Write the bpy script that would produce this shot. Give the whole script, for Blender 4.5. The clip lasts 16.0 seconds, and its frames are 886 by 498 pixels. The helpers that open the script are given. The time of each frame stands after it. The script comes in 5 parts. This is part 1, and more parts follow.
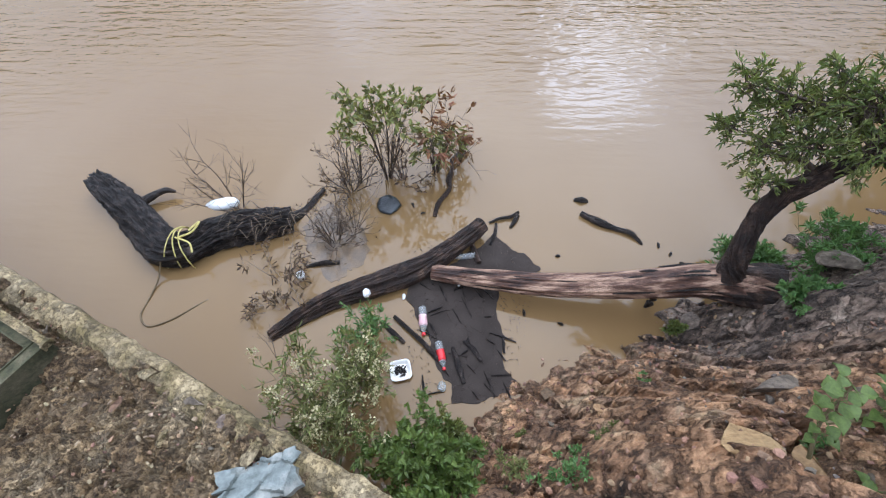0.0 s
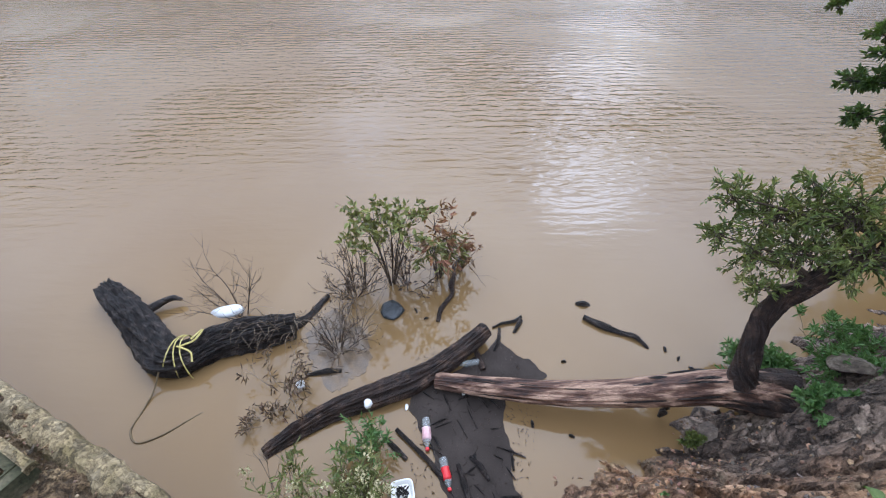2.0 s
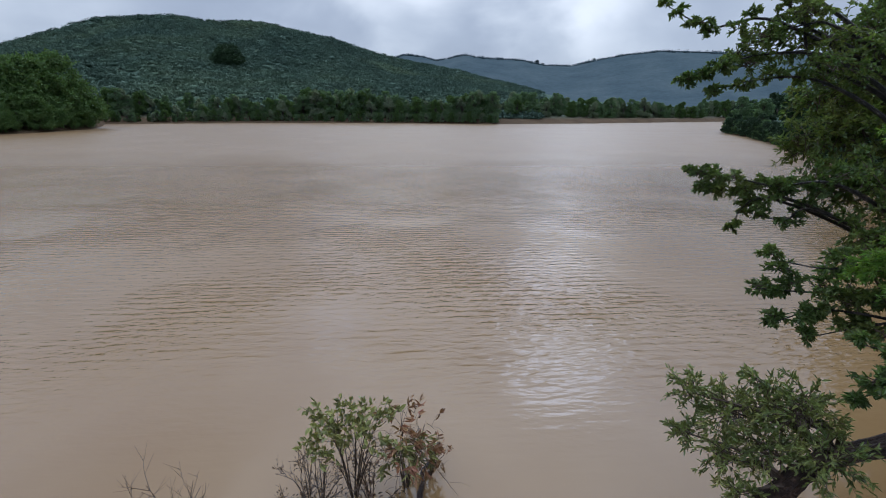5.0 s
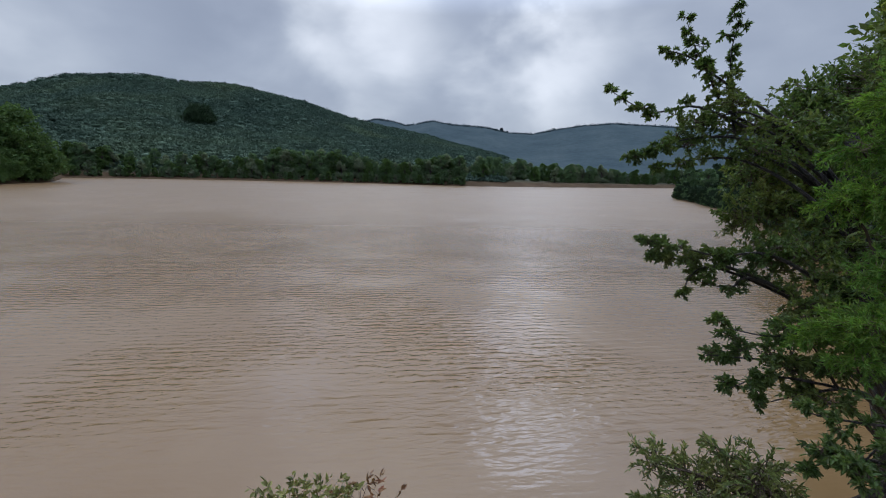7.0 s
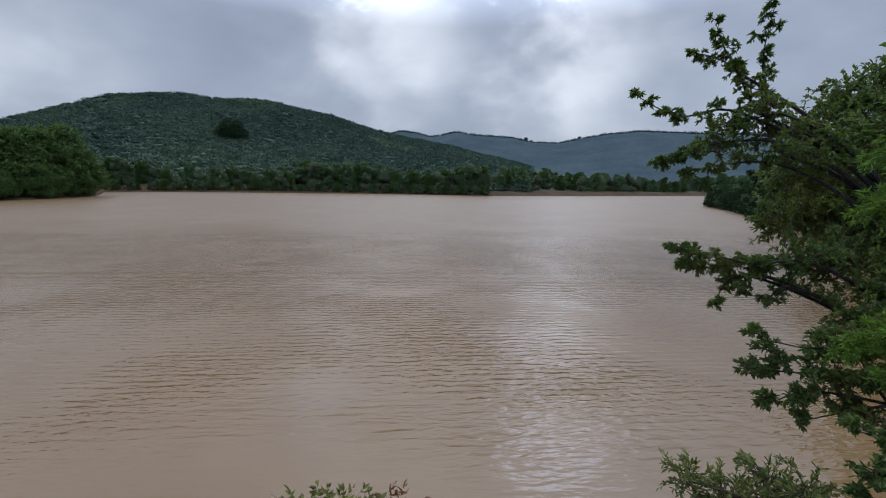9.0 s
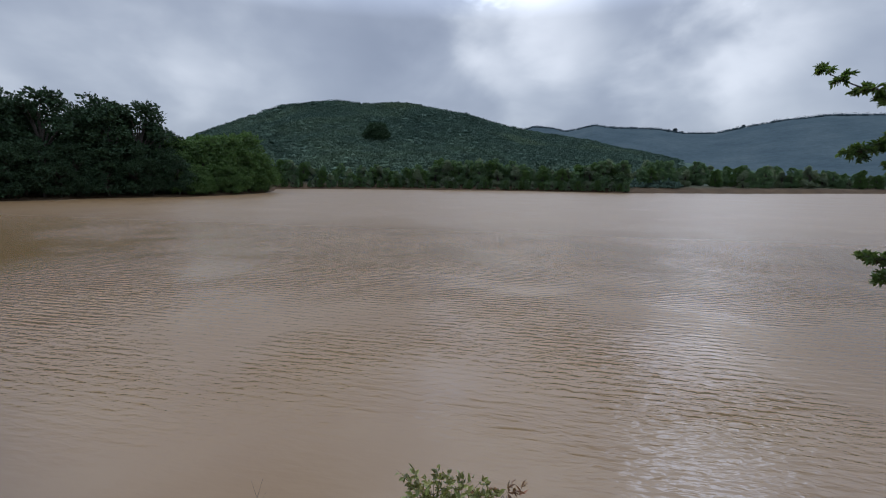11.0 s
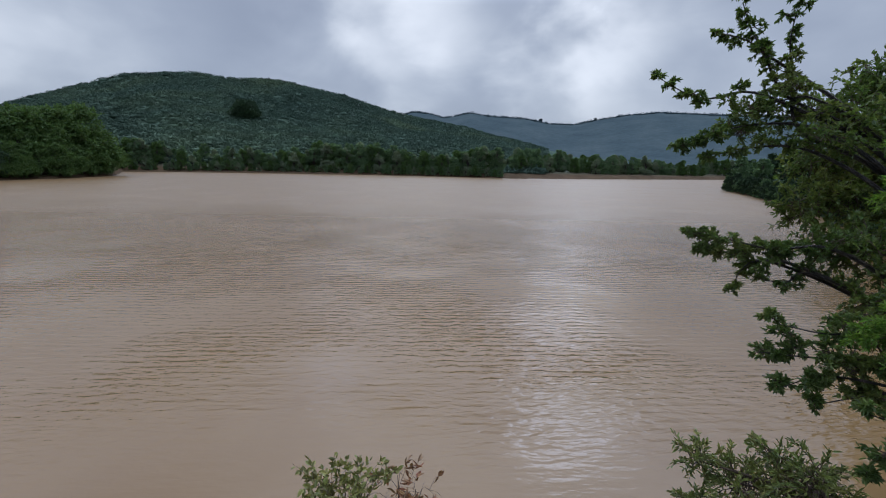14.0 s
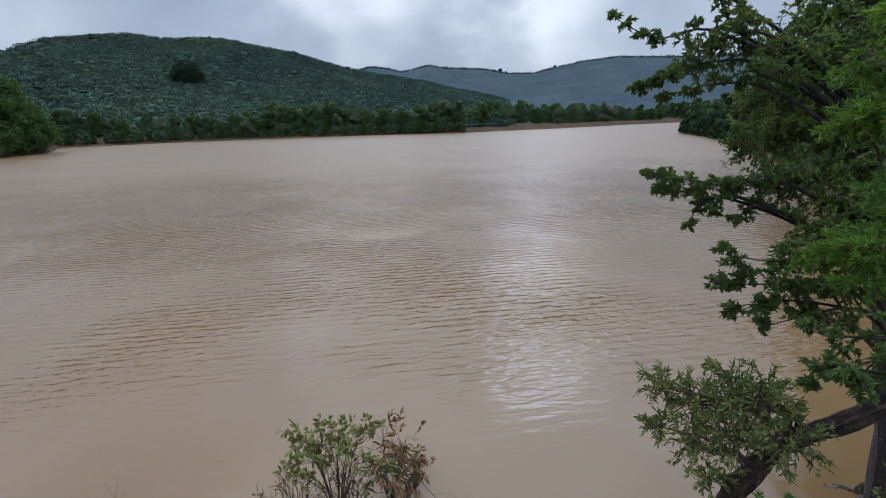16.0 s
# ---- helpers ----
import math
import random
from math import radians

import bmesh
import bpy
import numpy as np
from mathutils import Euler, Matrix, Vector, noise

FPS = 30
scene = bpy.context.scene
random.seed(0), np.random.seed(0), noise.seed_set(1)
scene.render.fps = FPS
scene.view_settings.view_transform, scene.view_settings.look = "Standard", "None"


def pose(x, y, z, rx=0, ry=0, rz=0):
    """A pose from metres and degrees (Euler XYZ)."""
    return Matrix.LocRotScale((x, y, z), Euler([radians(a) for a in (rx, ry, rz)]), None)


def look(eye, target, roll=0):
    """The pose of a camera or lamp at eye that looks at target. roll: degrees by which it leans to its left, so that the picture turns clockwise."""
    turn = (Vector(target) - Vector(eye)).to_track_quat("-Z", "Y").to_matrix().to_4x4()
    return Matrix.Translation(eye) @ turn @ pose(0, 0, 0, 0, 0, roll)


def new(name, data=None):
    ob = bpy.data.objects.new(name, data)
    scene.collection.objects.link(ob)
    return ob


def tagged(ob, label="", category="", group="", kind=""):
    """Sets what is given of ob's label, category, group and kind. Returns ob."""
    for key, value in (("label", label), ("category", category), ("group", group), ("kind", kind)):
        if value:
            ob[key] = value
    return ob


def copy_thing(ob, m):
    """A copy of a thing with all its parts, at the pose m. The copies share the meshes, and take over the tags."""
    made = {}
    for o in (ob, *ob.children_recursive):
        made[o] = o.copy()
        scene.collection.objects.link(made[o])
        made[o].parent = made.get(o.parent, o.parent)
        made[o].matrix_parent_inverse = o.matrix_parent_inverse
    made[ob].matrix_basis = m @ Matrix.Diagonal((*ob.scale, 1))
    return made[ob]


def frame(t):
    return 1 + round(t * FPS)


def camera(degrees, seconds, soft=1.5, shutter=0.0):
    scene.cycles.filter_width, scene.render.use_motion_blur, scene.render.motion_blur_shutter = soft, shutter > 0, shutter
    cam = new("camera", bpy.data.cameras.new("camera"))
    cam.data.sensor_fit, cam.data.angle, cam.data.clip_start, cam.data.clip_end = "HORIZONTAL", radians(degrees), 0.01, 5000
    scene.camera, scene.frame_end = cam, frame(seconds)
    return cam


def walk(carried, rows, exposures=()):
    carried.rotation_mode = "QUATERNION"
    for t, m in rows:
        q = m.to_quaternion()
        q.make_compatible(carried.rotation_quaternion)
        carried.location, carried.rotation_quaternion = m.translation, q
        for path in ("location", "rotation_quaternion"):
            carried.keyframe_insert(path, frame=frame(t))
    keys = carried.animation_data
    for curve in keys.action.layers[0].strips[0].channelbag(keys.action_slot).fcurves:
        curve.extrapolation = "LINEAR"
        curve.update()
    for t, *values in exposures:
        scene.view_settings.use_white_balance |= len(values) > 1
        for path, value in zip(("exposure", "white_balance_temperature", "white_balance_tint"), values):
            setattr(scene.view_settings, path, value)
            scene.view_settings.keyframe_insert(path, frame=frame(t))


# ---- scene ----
# The camera: one fixed lens, held by hand on the bank.
cam = camera(90.38, 16.0, soft=1.1)
PATH = [
    (0, pose(-0.031, 0.036, 3.169, 36.28, 0.01, 0.00)),
    (0.5, pose(-0.031, 0.049, 3.179, 36.65, 0.29, -0.06)),
    (1, pose(-0.033, 0.058, 3.196, 38.95, 0.43, -0.19)),
    (1.5, pose(-0.036, 0.054, 3.213, 43.09, 0.49, -0.19)),
    (2, pose(-0.046, 0.044, 3.240, 49.17, 0.51, -0.30)),
    (2.5, pose(-0.028, 0.042, 3.317, 55.44, 0.73, -0.36)),
    (3, pose(-0.016, 0.032, 3.347, 60.23, 1.24, -1.24)),
    (3.5, pose(-0.017, 0.023, 3.355, 63.60, 1.40, -2.00)),
    (4, pose(-0.010, 0.015, 3.380, 66.30, 0.92, -2.55)),
    (4.5, pose(-0.007, 0.011, 3.413, 69.54, 0.39, -3.30)),
    (4.7, pose(-0.013, 0.009, 3.419, 70.71, 0.02, -3.57)),
    (5.8, pose(0.006, 0.002, 3.456, 76.30, -0.92, -5.67)),
    (7, pose(0.025, -0.005, 3.494, 80.04, -1.75, -8.03)),
    (7.5, pose(0.024, -0.022, 3.501, 80.99, -2.07, -9.28)),
    (8, pose(0.039, -0.028, 3.498, 81.09, -2.02, -9.71)),
    (8.5, pose(0.040, -0.009, 3.497, 81.22, -1.54, -8.03)),
    (9, pose(0.046, 0.013, 3.479, 81.27, -1.04, -4.90)),
    (9.5, pose(0.041, 0.013, 3.469, 81.19, -1.10, -1.54)),
    (10, pose(0.045, 0.031, 3.464, 80.94, -0.75, 3.24)),
    (10.2, pose(0.051, 0.041, 3.461, 80.88, -0.43, 5.27)),
    (10.8, pose(0.054, 0.025, 3.472, 80.70, -0.49, 10.68)),
    (11.3, pose(0.056, 0.012, 3.481, 80.50, -0.79, 13.13)),
    (11.8, pose(0.059, -0.001, 3.490, 80.25, -1.18, 14.40)),
    (12.3, pose(0.061, -0.014, 3.499, 80.06, -1.57, 12.42)),
    (12.5, pose(0.048, 0.004, 3.479, 80.04, -1.93, 10.91)),
    (13, pose(0.022, -0.002, 3.478, 79.70, -2.38, 5.86)),
    (13.5, pose(0.012, -0.015, 3.482, 79.48, -1.80, 0.48)),
    (14, pose(0.001, -0.032, 3.482, 78.94, -1.39, -3.26)),
    (14.5, pose(0.010, -0.036, 3.474, 77.21, -0.97, -6.22)),
    (15, pose(0.014, -0.028, 3.471, 75.43, 0.61, -7.91)),
    (15.5, pose(0.012, -0.033, 3.472, 74.16, 1.65, -8.13)),
    (16, pose(0.008, -0.033, 3.464, 73.53, 1.55, -8.16)),
]
EXPOSURE = [(0, 0.76, 5950, 10), (1.5, 0.68, 5900, 10), (2.5, 0.6, 5700, 10), (3.5, 0.45, 5600, 10), (4.7, 0.1, 5800, 10), (7.0, -0.16, 6050, 11), (12.5, -0.22, 6000, 11), (14.0, -0.15, 6000, 11), (16.0, 0.02, 5900, 10)]
walk(cam, PATH, EXPOSURE)

# ---- light: an overcast sky with a brighter break in the clouds, and the veiled sun behind it ----
SUN_AZ, SUN_EL = radians(12), radians(60)
SUN_WAY = Vector((math.sin(SUN_AZ) * math.cos(SUN_EL), math.cos(SUN_AZ) * math.cos(SUN_EL), math.sin(SUN_EL)))


def link(tree, a, b):
    tree.links.new(a, b)


def add(tree, kind, **values):
    n = tree.nodes.new(kind)
    for key, v in values.items():
        n.inputs[key.replace("_", " ")].default_value = v
    return n


def calc(tree, op, a, b=None, c=None):
    n = tree.nodes.new("ShaderNodeMath")
    n.operation = op
    for i, v in enumerate((a, b, c)):
        if v is None:
            continue
        if isinstance(v, (int, float)):
            n.inputs[i].default_value = v
        else:
            link(tree, v, n.inputs[i])
    return n.outputs[0]


def ramp(tree, source, stops, mode="LINEAR"):
    n = tree.nodes.new("ShaderNodeValToRGB")
    el = n.color_ramp.elements
    n.color_ramp.interpolation = mode
    while len(el) < len(stops):
        el.new(0.5)
    for e, (at, col) in zip(el, stops):
        e.position, e.color = at, (*col, 1)
    link(tree, source, n.inputs[0])
    return n.outputs[0]


def blend(tree, factor, a, b, mode="MIX"):
    n = tree.nodes.new("ShaderNodeMix")
    n.data_type, n.blend_type = "RGBA", mode
    for i, v in ((0, factor), (6, a), (7, b)):
        if isinstance(v, (int, float)):
            n.inputs[i].default_value = v
        elif isinstance(v, tuple):
            n.inputs[i].default_value = (*v, 1)
        else:
            link(tree, v, n.inputs[i])
    return n.outputs[2]


def make_world():
    w = bpy.data.worlds.new("overcast_sky")
    w.use_nodes = True
    scene.world = w
    t = w.node_tree
    t.nodes.clear()
    co = t.nodes.new("ShaderNodeTexCoord").outputs["Generated"]
    sep = t.nodes.new("ShaderNodeSeparateXYZ")
    link(t, co, sep.inputs[0])
    # cloud edges: the direction is shifted by soft turbulence before the banks are laid out
    mp = t.nodes.new("ShaderNodeMapping")
    mp.inputs["Scale"].default_value = (1.0, 1.0, 1.7)
    link(t, co, mp.inputs[0])
    n1 = add(t, "ShaderNodeTexNoise", Scale=3.2, Detail=5.0, Roughness=0.5, Distortion=0.3)
    n2 = add(t, "ShaderNodeTexNoise", Scale=8.0, Detail=4.0, Roughness=0.45, Distortion=0.2)
    for n in (n1, n2):
        link(t, mp.outputs[0], n.inputs["Vector"])

    def shifted(source, amount):
        off = t.nodes.new("ShaderNodeVectorMath")
        off.operation = "MULTIPLY_ADD"
        link(t, source, off.inputs[0])
        off.inputs[1].default_value = (amount,) * 3
        off.inputs[2].default_value = (-amount / 2,) * 3
        return off.outputs[0]

    def total(a, b):
        v = t.nodes.new("ShaderNodeVectorMath")
        v.operation = "ADD"
        link(t, a, v.inputs[0])
        link(t, b, v.inputs[1])
        return v.outputs[0]

    soft = total(co, shifted(n1.outputs["Color"], 0.1))
    warp = total(total(co, shifted(n1.outputs["Color"], 0.26)), shifted(n2.outputs["Color"], 0.07))

    unit_warp = t.nodes.new("ShaderNodeVectorMath")
    unit_warp.operation = "NORMALIZE"
    link(t, warp, unit_warp.inputs[0])
    warp = unit_warp.outputs[0]

    def bank_of(az, el, wide, source):
        """1 inside a soft round bank of cloud at that azimuth and elevation, 0 outside."""
        d = t.nodes.new("ShaderNodeVectorMath")
        d.operation = "DOT_PRODUCT"
        link(t, source, d.inputs[0])
        a, e = radians(az), radians(el)
        d.inputs[1].default_value = (math.sin(a) * math.cos(e), math.cos(a) * math.cos(e), math.sin(e))
        r = t.nodes.new("ShaderNodeMapRange")
        r.interpolation_type = "SMOOTHSTEP"
        for i, v in ((1, math.cos(radians(wide * 2.1))), (2, 1.0), (3, 0.0), (4, 1.0)):
            r.inputs[i].default_value = v
        link(t, d.outputs["Value"], r.inputs[0])
        return r.outputs[0]

    cloud = calc(t, "MULTIPLY_ADD", n2.outputs[0], 0.20, calc(t, "MULTIPLY_ADD", n1.outputs[0], 0.36, 0.22))
    for az, el, wide, weight in ((-1, 15.5, 5.5, 0.17), (4, 17.5, 4, 0.07), (17.5, 11.5, 5, 0.15), (20.5, 17.5, 5, 0.15), (15, 16.5, 2.6, -0.1), (-34, 15, 6, 0.1), (-51, 10, 8, 0.12), (30, 7, 6, 0.1), (-11, 8.5, 5, 0.09), (-22, 14, 6, -0.05)):
        cloud = calc(t, "MULTIPLY_ADD", bank_of(az, el, wide, warp), weight, cloud)
    col = ramp(t, cloud, [(0.36, (0.30, 0.335, 0.41)), (0.54, (0.40, 0.44, 0.52)), (0.66, (0.54, 0.58, 0.64)), (0.82, (1.0, 1.02, 1.05))], "B_SPLINE")
    lift = ramp(t, sep.outputs[2], [(0.0, (1.05, 1.05, 1.05)), (0.31, (1.05, 1.05, 1.05)), (0.38, (2.0, 2.02, 2.08)), (0.5, (3.5, 3.52, 3.62)), (0.7, (3.9, 3.9, 3.95)), (1.0, (3.6, 3.52, 3.45))])
    col = blend(t, 1.0, col, lift, "MULTIPLY")
    # thinner cloud in front of the sun: two bright columns and a wide veil above them
    bright = calc(t, "MULTIPLY_ADD", bank_of(12, 52, 18, co), 0.5, 1.0)
    for az, el, wide, weight in ((19, 27.5, 5.0, 1.7), (18, 25, 3.5, 0.5), (-7, 28, 3.8, 1.4)):
        bright = calc(t, "MULTIPLY_ADD", bank_of(az, el, wide, soft), weight, bright)
    mixed = t.nodes.new("ShaderNodeCombineXYZ")
    for i in range(3):
        link(t, bright, mixed.inputs[i])
    col = blend(t, 1.0, col, mixed.outputs[0], "MULTIPLY")
    sky = t.nodes.new("ShaderNodeTexSky")
    sky.sky_type, sky.sun_disc, sky.sun_elevation, sky.sun_rotation = "NISHITA", False, SUN_EL, SUN_AZ
    faint = blend(t, 1.0, sky.outputs[0], (0.1, 0.1, 0.1), "MULTIPLY")
    col = blend(t, 0.1, col, faint)
    bg = add(t, "ShaderNodeBackground", Strength=1.0)
    link(t, col, bg.inputs[0])
    out = t.nodes.new("ShaderNodeOutputWorld")
    link(t, bg.outputs[0], out.inputs[0])


make_world()
sun = new("sun", bpy.data.lights.new("sun", "SUN"))
sun.data.energy, sun.data.angle, sun.data.color = 0.4, radians(60), (1.0, 0.97, 0.93)
sun.matrix_world = look(SUN_WAY * 60, (0, 0, 0))


# ---- materials ----
def surf(name, cols, scale=6.0, rough=0.75, bump=0.4, fine=40.0, island=0.0, trans=0.0, spec=0.4, stretch=(1, 1, 1), spread=(0.3, 0.7), grain=0.35, piece=0.0, depth=0.02, cell=0.0):
    m = bpy.data.materials.new(name)
    m.use_nodes = True
    t = m.node_tree
    bs = t.nodes["Principled BSDF"]
    co = t.nodes.new("ShaderNodeTexCoord").outputs["Object"]
    mp = t.nodes.new("ShaderNodeMapping")
    mp.inputs["Scale"].default_value = stretch
    link(t, co, mp.inputs[0])
    a = add(t, "ShaderNodeTexNoise", Scale=scale, Detail=6.0, Roughness=0.6)
    b = add(t, "ShaderNodeTexNoise", Scale=fine, Detail=5.0, Roughness=0.65)
    for n in (a, b):
        link(t, mp.outputs[0], n.inputs["Vector"])
    lo, hi = spread
    stops = [(lo + (hi - lo) * i / max(1, len(cols) - 1), c) for i, c in enumerate(cols)]
    col = ramp(t, a.outputs[0], stops)
    shade = ramp(t, b.outputs[0], [(0.3, (1 - grain,) * 3), (0.7, (1 + grain * 0.6,) * 3)])
    col = blend(t, 1.0, col, shade, "MULTIPLY")
    if cell:
        # broken faces: each fragment a little lighter or darker, with dark joints
        vo = add(t, "ShaderNodeTexVoronoi", Scale=cell, Randomness=1.0)
        ve = add(t, "ShaderNodeTexVoronoi", Scale=cell, Randomness=1.0)
        ve.feature = "DISTANCE_TO_EDGE"
        warp = blend(t, 0.12, mp.outputs[0], b.outputs["Color"], "ADD")
        for n in (vo, ve):
            link(t, warp, n.inputs["Vector"])
        tone = ramp(t, vo.outputs["Color"], [(0.15, (0.62, 0.62, 0.64)), (0.85, (1.3, 1.27, 1.2))])
        col = blend(t, 1.0, col, tone, "MULTIPLY")
        col = blend(t, 1.0, col, ramp(t, ve.outputs["Distance"], [(0.0, (0.42, 0.38, 0.35)), (0.08, (1, 1, 1))]), "MULTIPLY")
        face = calc(t, "MULTIPLY", vo.outputs["Distance"], -0.5)
        relief = calc(t, "ADD", calc(t, "MULTIPLY", calc(t, "MINIMUM", ve.outputs["Distance"], 0.12), 6.0), calc(t, "ADD", b.outputs[0], face))
    for amount, source in ((island, "ShaderNodeNewGeometry"), (piece, "ShaderNodeObjectInfo")):
        if amount:
            g = t.nodes.new(source)
            rnd = g.outputs["Random Per Island"] if source == "ShaderNodeNewGeometry" else g.outputs["Random"]
            hsv = t.nodes.new("ShaderNodeHueSaturation")
            link(t, calc(t, "MULTIPLY_ADD", rnd, 0.05 * amount, 0.5 - 0.025 * amount), hsv.inputs["Hue"])
            link(t, calc(t, "MULTIPLY_ADD", calc(t, "FRACT", calc(t, "MULTIPLY", rnd, 7.3)), 0.9 * amount, 1 - 0.45 * amount), hsv.inputs["Value"])
            link(t, col, hsv.inputs["Color"])
            col = hsv.outputs[0]
    link(t, col, bs.inputs["Base Color"])
    bs.inputs["Roughness"].default_value = rough
    bs.inputs["Specular IOR Level"].default_value = spec
    if bump:
        bp = add(t, "ShaderNodeBump", Strength=bump, Distance=depth)
        link(t, relief if cell else b.outputs[0], bp.inputs["Height"])
        link(t, bp.outputs[0], bs.inputs["Normal"])
    if trans:
        tr = t.nodes.new("ShaderNodeBsdfTranslucent")
        link(t, blend(t, 1.0, col, (1.3, 1.35, 0.7), "MULTIPLY"), tr.inputs[0])
        mx = t.nodes.new("ShaderNodeMixShader")
        mx.inputs[0].default_value = trans
        link(t, bs.outputs[0], mx.inputs[1])
        link(t, tr.outputs[0], mx.inputs[2])
        link(t, mx.outputs[0], t.nodes["Material Output"].inputs[0])
    return m


def water_material():
    m = bpy.data.materials.new("muddy_water")
    m.use_nodes = True
    t = m.node_tree
    bs = t.nodes["Principled BSDF"]
    co = t.nodes.new("ShaderNodeTexCoord").outputs["Object"]
    silt = add(t, "ShaderNodeTexNoise", Scale=0.35, Detail=4.0, Roughness=0.55)
    link(t, co, silt.inputs["Vector"])
    col = ramp(t, silt.outputs[0], [(0.3, (0.166, 0.10, 0.042)), (0.7, (0.192, 0.122, 0.055))])
    link(t, col, bs.inputs["Base Color"])
    # far off, the ripples are finer than the eye can part
    sep0 = t.nodes.new("ShaderNodeSeparateXYZ")
    link(t, co, sep0.inputs[0])
    dull = t.nodes.new("ShaderNodeMapRange")
    for i, v in ((1, 7.0), (2, 38.0), (3, 0.05), (4, 0.38)):
        dull.inputs[i].default_value = v
    link(t, sep0.outputs[1], dull.inputs[0])
    link(t, dull.outputs[0], bs.inputs["Roughness"])
    bs.inputs["IOR"].default_value = 1.4
    # wind ripples: long crests across the lake, stronger in patches
    def waves(sx, sy, detail, turn, dist):
        mp = t.nodes.new("ShaderNodeMapping")
        mp.inputs["Scale"].default_value = (sx, sy, 1)
        mp.inputs["Rotation"].default_value = (0, 0, radians(turn))
        link(t, co, mp.inputs[0])
        n = add(t, "ShaderNodeTexNoise", Scale=1.0, Detail=detail, Roughness=0.5, Distortion=dist)
        link(t, mp.outputs[0], n.inputs["Vector"])
        return n.outputs[0]
    patch = add(t, "ShaderNodeTexNoise", Scale=0.16, Detail=2.0, Roughness=0.5)
    link(t, co, patch.inputs["Vector"])
    sep = t.nodes.new("ShaderNodeSeparateXYZ")
    link(t, co, sep.inputs[0])
    calm = t.nodes.new("ShaderNodeMapRange")
    calm.interpolation_type = "SMOOTHSTEP"
    for i, v in ((1, 3.2), (2, 7.5), (3, 0.03), (4, 1.0)):
        calm.inputs[i].default_value = v
    link(t, sep.outputs[1], calm.inputs[0])
    strong = t.nodes.new("ShaderNodeMapRange")
    for i, v in ((1, 0.42), (2, 0.64), (3, 0.2), (4, 1.25)):
        strong.inputs[i].default_value = v
    link(t, patch.outputs[0], strong.inputs[0])
    crest = t.nodes.new("ShaderNodeTexWave")
    crest.wave_type, crest.bands_direction = "BANDS", "Y"
    for key, v in (("Scale", 1.45), ("Distortion", 1.6), ("Detail", 2.0), ("Detail Scale", 0.9), ("Detail Roughness", 0.55)):
        crest.inputs[key].default_value = v
    link(t, co, crest.inputs["Vector"])
    h = calc(t, "MULTIPLY_ADD", waves(2.6, 9.0, 1.0, 3, 0.3), 0.75, calc(t, "MULTIPLY", waves(6.0, 15.0, 2.0, -7, 0.3), 0.5))
    h = calc(t, "MULTIPLY_ADD", crest.outputs["Fac"], 0.16, h)
    far = t.nodes.new("ShaderNodeMapRange")
    for i, v in ((1, 9.0), (2, 60.0), (3, 1.0), (4, 0.5)):
        far.inputs[i].default_value = v
    link(t, sep.outputs[1], far.inputs[0])
    # still water in the lee of the dark stand of trees
    lee = t.nodes.new("ShaderNodeMapRange")
    lee.interpolation_type = "SMOOTHSTEP"
    for i, v in ((1, -5.0), (2, 1.0), (3, 0.12), (4, 1.0)):
        lee.inputs[i].default_value = v
    link(t, calc(t, "MULTIPLY_ADD", sep.outputs[1], 1.12, calc(t, "MULTIPLY_ADD", patch.outputs[0], 5.0, sep.outputs[0])), lee.inputs[0])
    h = calc(t, "MULTIPLY", h, lee.outputs[0])
    h = calc(t, "MULTIPLY", h, calc(t, "MULTIPLY", strong.outputs[0], calc(t, "MULTIPLY", far.outputs[0], calm.outputs[0])))
    bp = add(t, "ShaderNodeBump", Strength=1.0, Distance=0.065)
    link(t, h, bp.inputs["Height"])
    link(t, bp.outputs[0], bs.inputs["Normal"])
    return m


M = {}
M["water"] = water_material()
# hill greens dulled towards blue: mild distance haze put into the colour
M["hill"] = surf("hill_scrub", [(0.042, 0.07, 0.054), (0.056, 0.09, 0.065), (0.075, 0.105, 0.066)], scale=0.05, fine=0.8, bump=0.6, depth=0.5, spec=0.05, rough=0.95)
# ridge ground and leaves: distance haze painted in as a blue-grey base colour
M["ridge"] = surf("haze_tinted_ridge", [(0.047, 0.068, 0.078), (0.06, 0.083, 0.091), (0.074, 0.097, 0.103)], scale=0.03, fine=0.25, bump=0.4, depth=0.8, spec=0.0, rough=1.0, grain=0.15)
M["ridge_wood"] = surf("haze_tinted_ridge_leaves", [(0.047, 0.068, 0.078), (0.06, 0.083, 0.091), (0.074, 0.097, 0.103)], scale=0.03, fine=0.25, bump=0, island=0.15, spec=0.0, rough=1.0, grain=0.15)
# same bluish haze tint painted into the leaves of the hill scrub
M["far_wood"] = surf("far_woodland_leaves", [(0.05, 0.084, 0.066), (0.068, 0.108, 0.078), (0.095, 0.135, 0.08)], scale=0.02, fine=0.12, bump=0, island=0.18, rough=0.9, spec=0.1)
M["far_leaf"] = surf("shore_tree_leaves", [(0.09, 0.15, 0.085), (0.14, 0.21, 0.11)], scale=0.3, fine=2.0, bump=0, island=0.5, rough=0.7, spec=0.2, trans=0.4)
M["far_grey"] = surf("silvery_tree_leaves", [(0.14, 0.18, 0.125), (0.20, 0.24, 0.17)], scale=0.3, fine=2.0, bump=0, island=0.4, rough=0.7, spec=0.2, trans=0.4)
M["far_dark"] = surf("dark_tree_leaves", [(0.022, 0.045, 0.022), (0.036, 0.065, 0.028)], scale=0.3, fine=2.0, bump=0, island=0.7, rough=0.7, spec=0.2, trans=0.1)
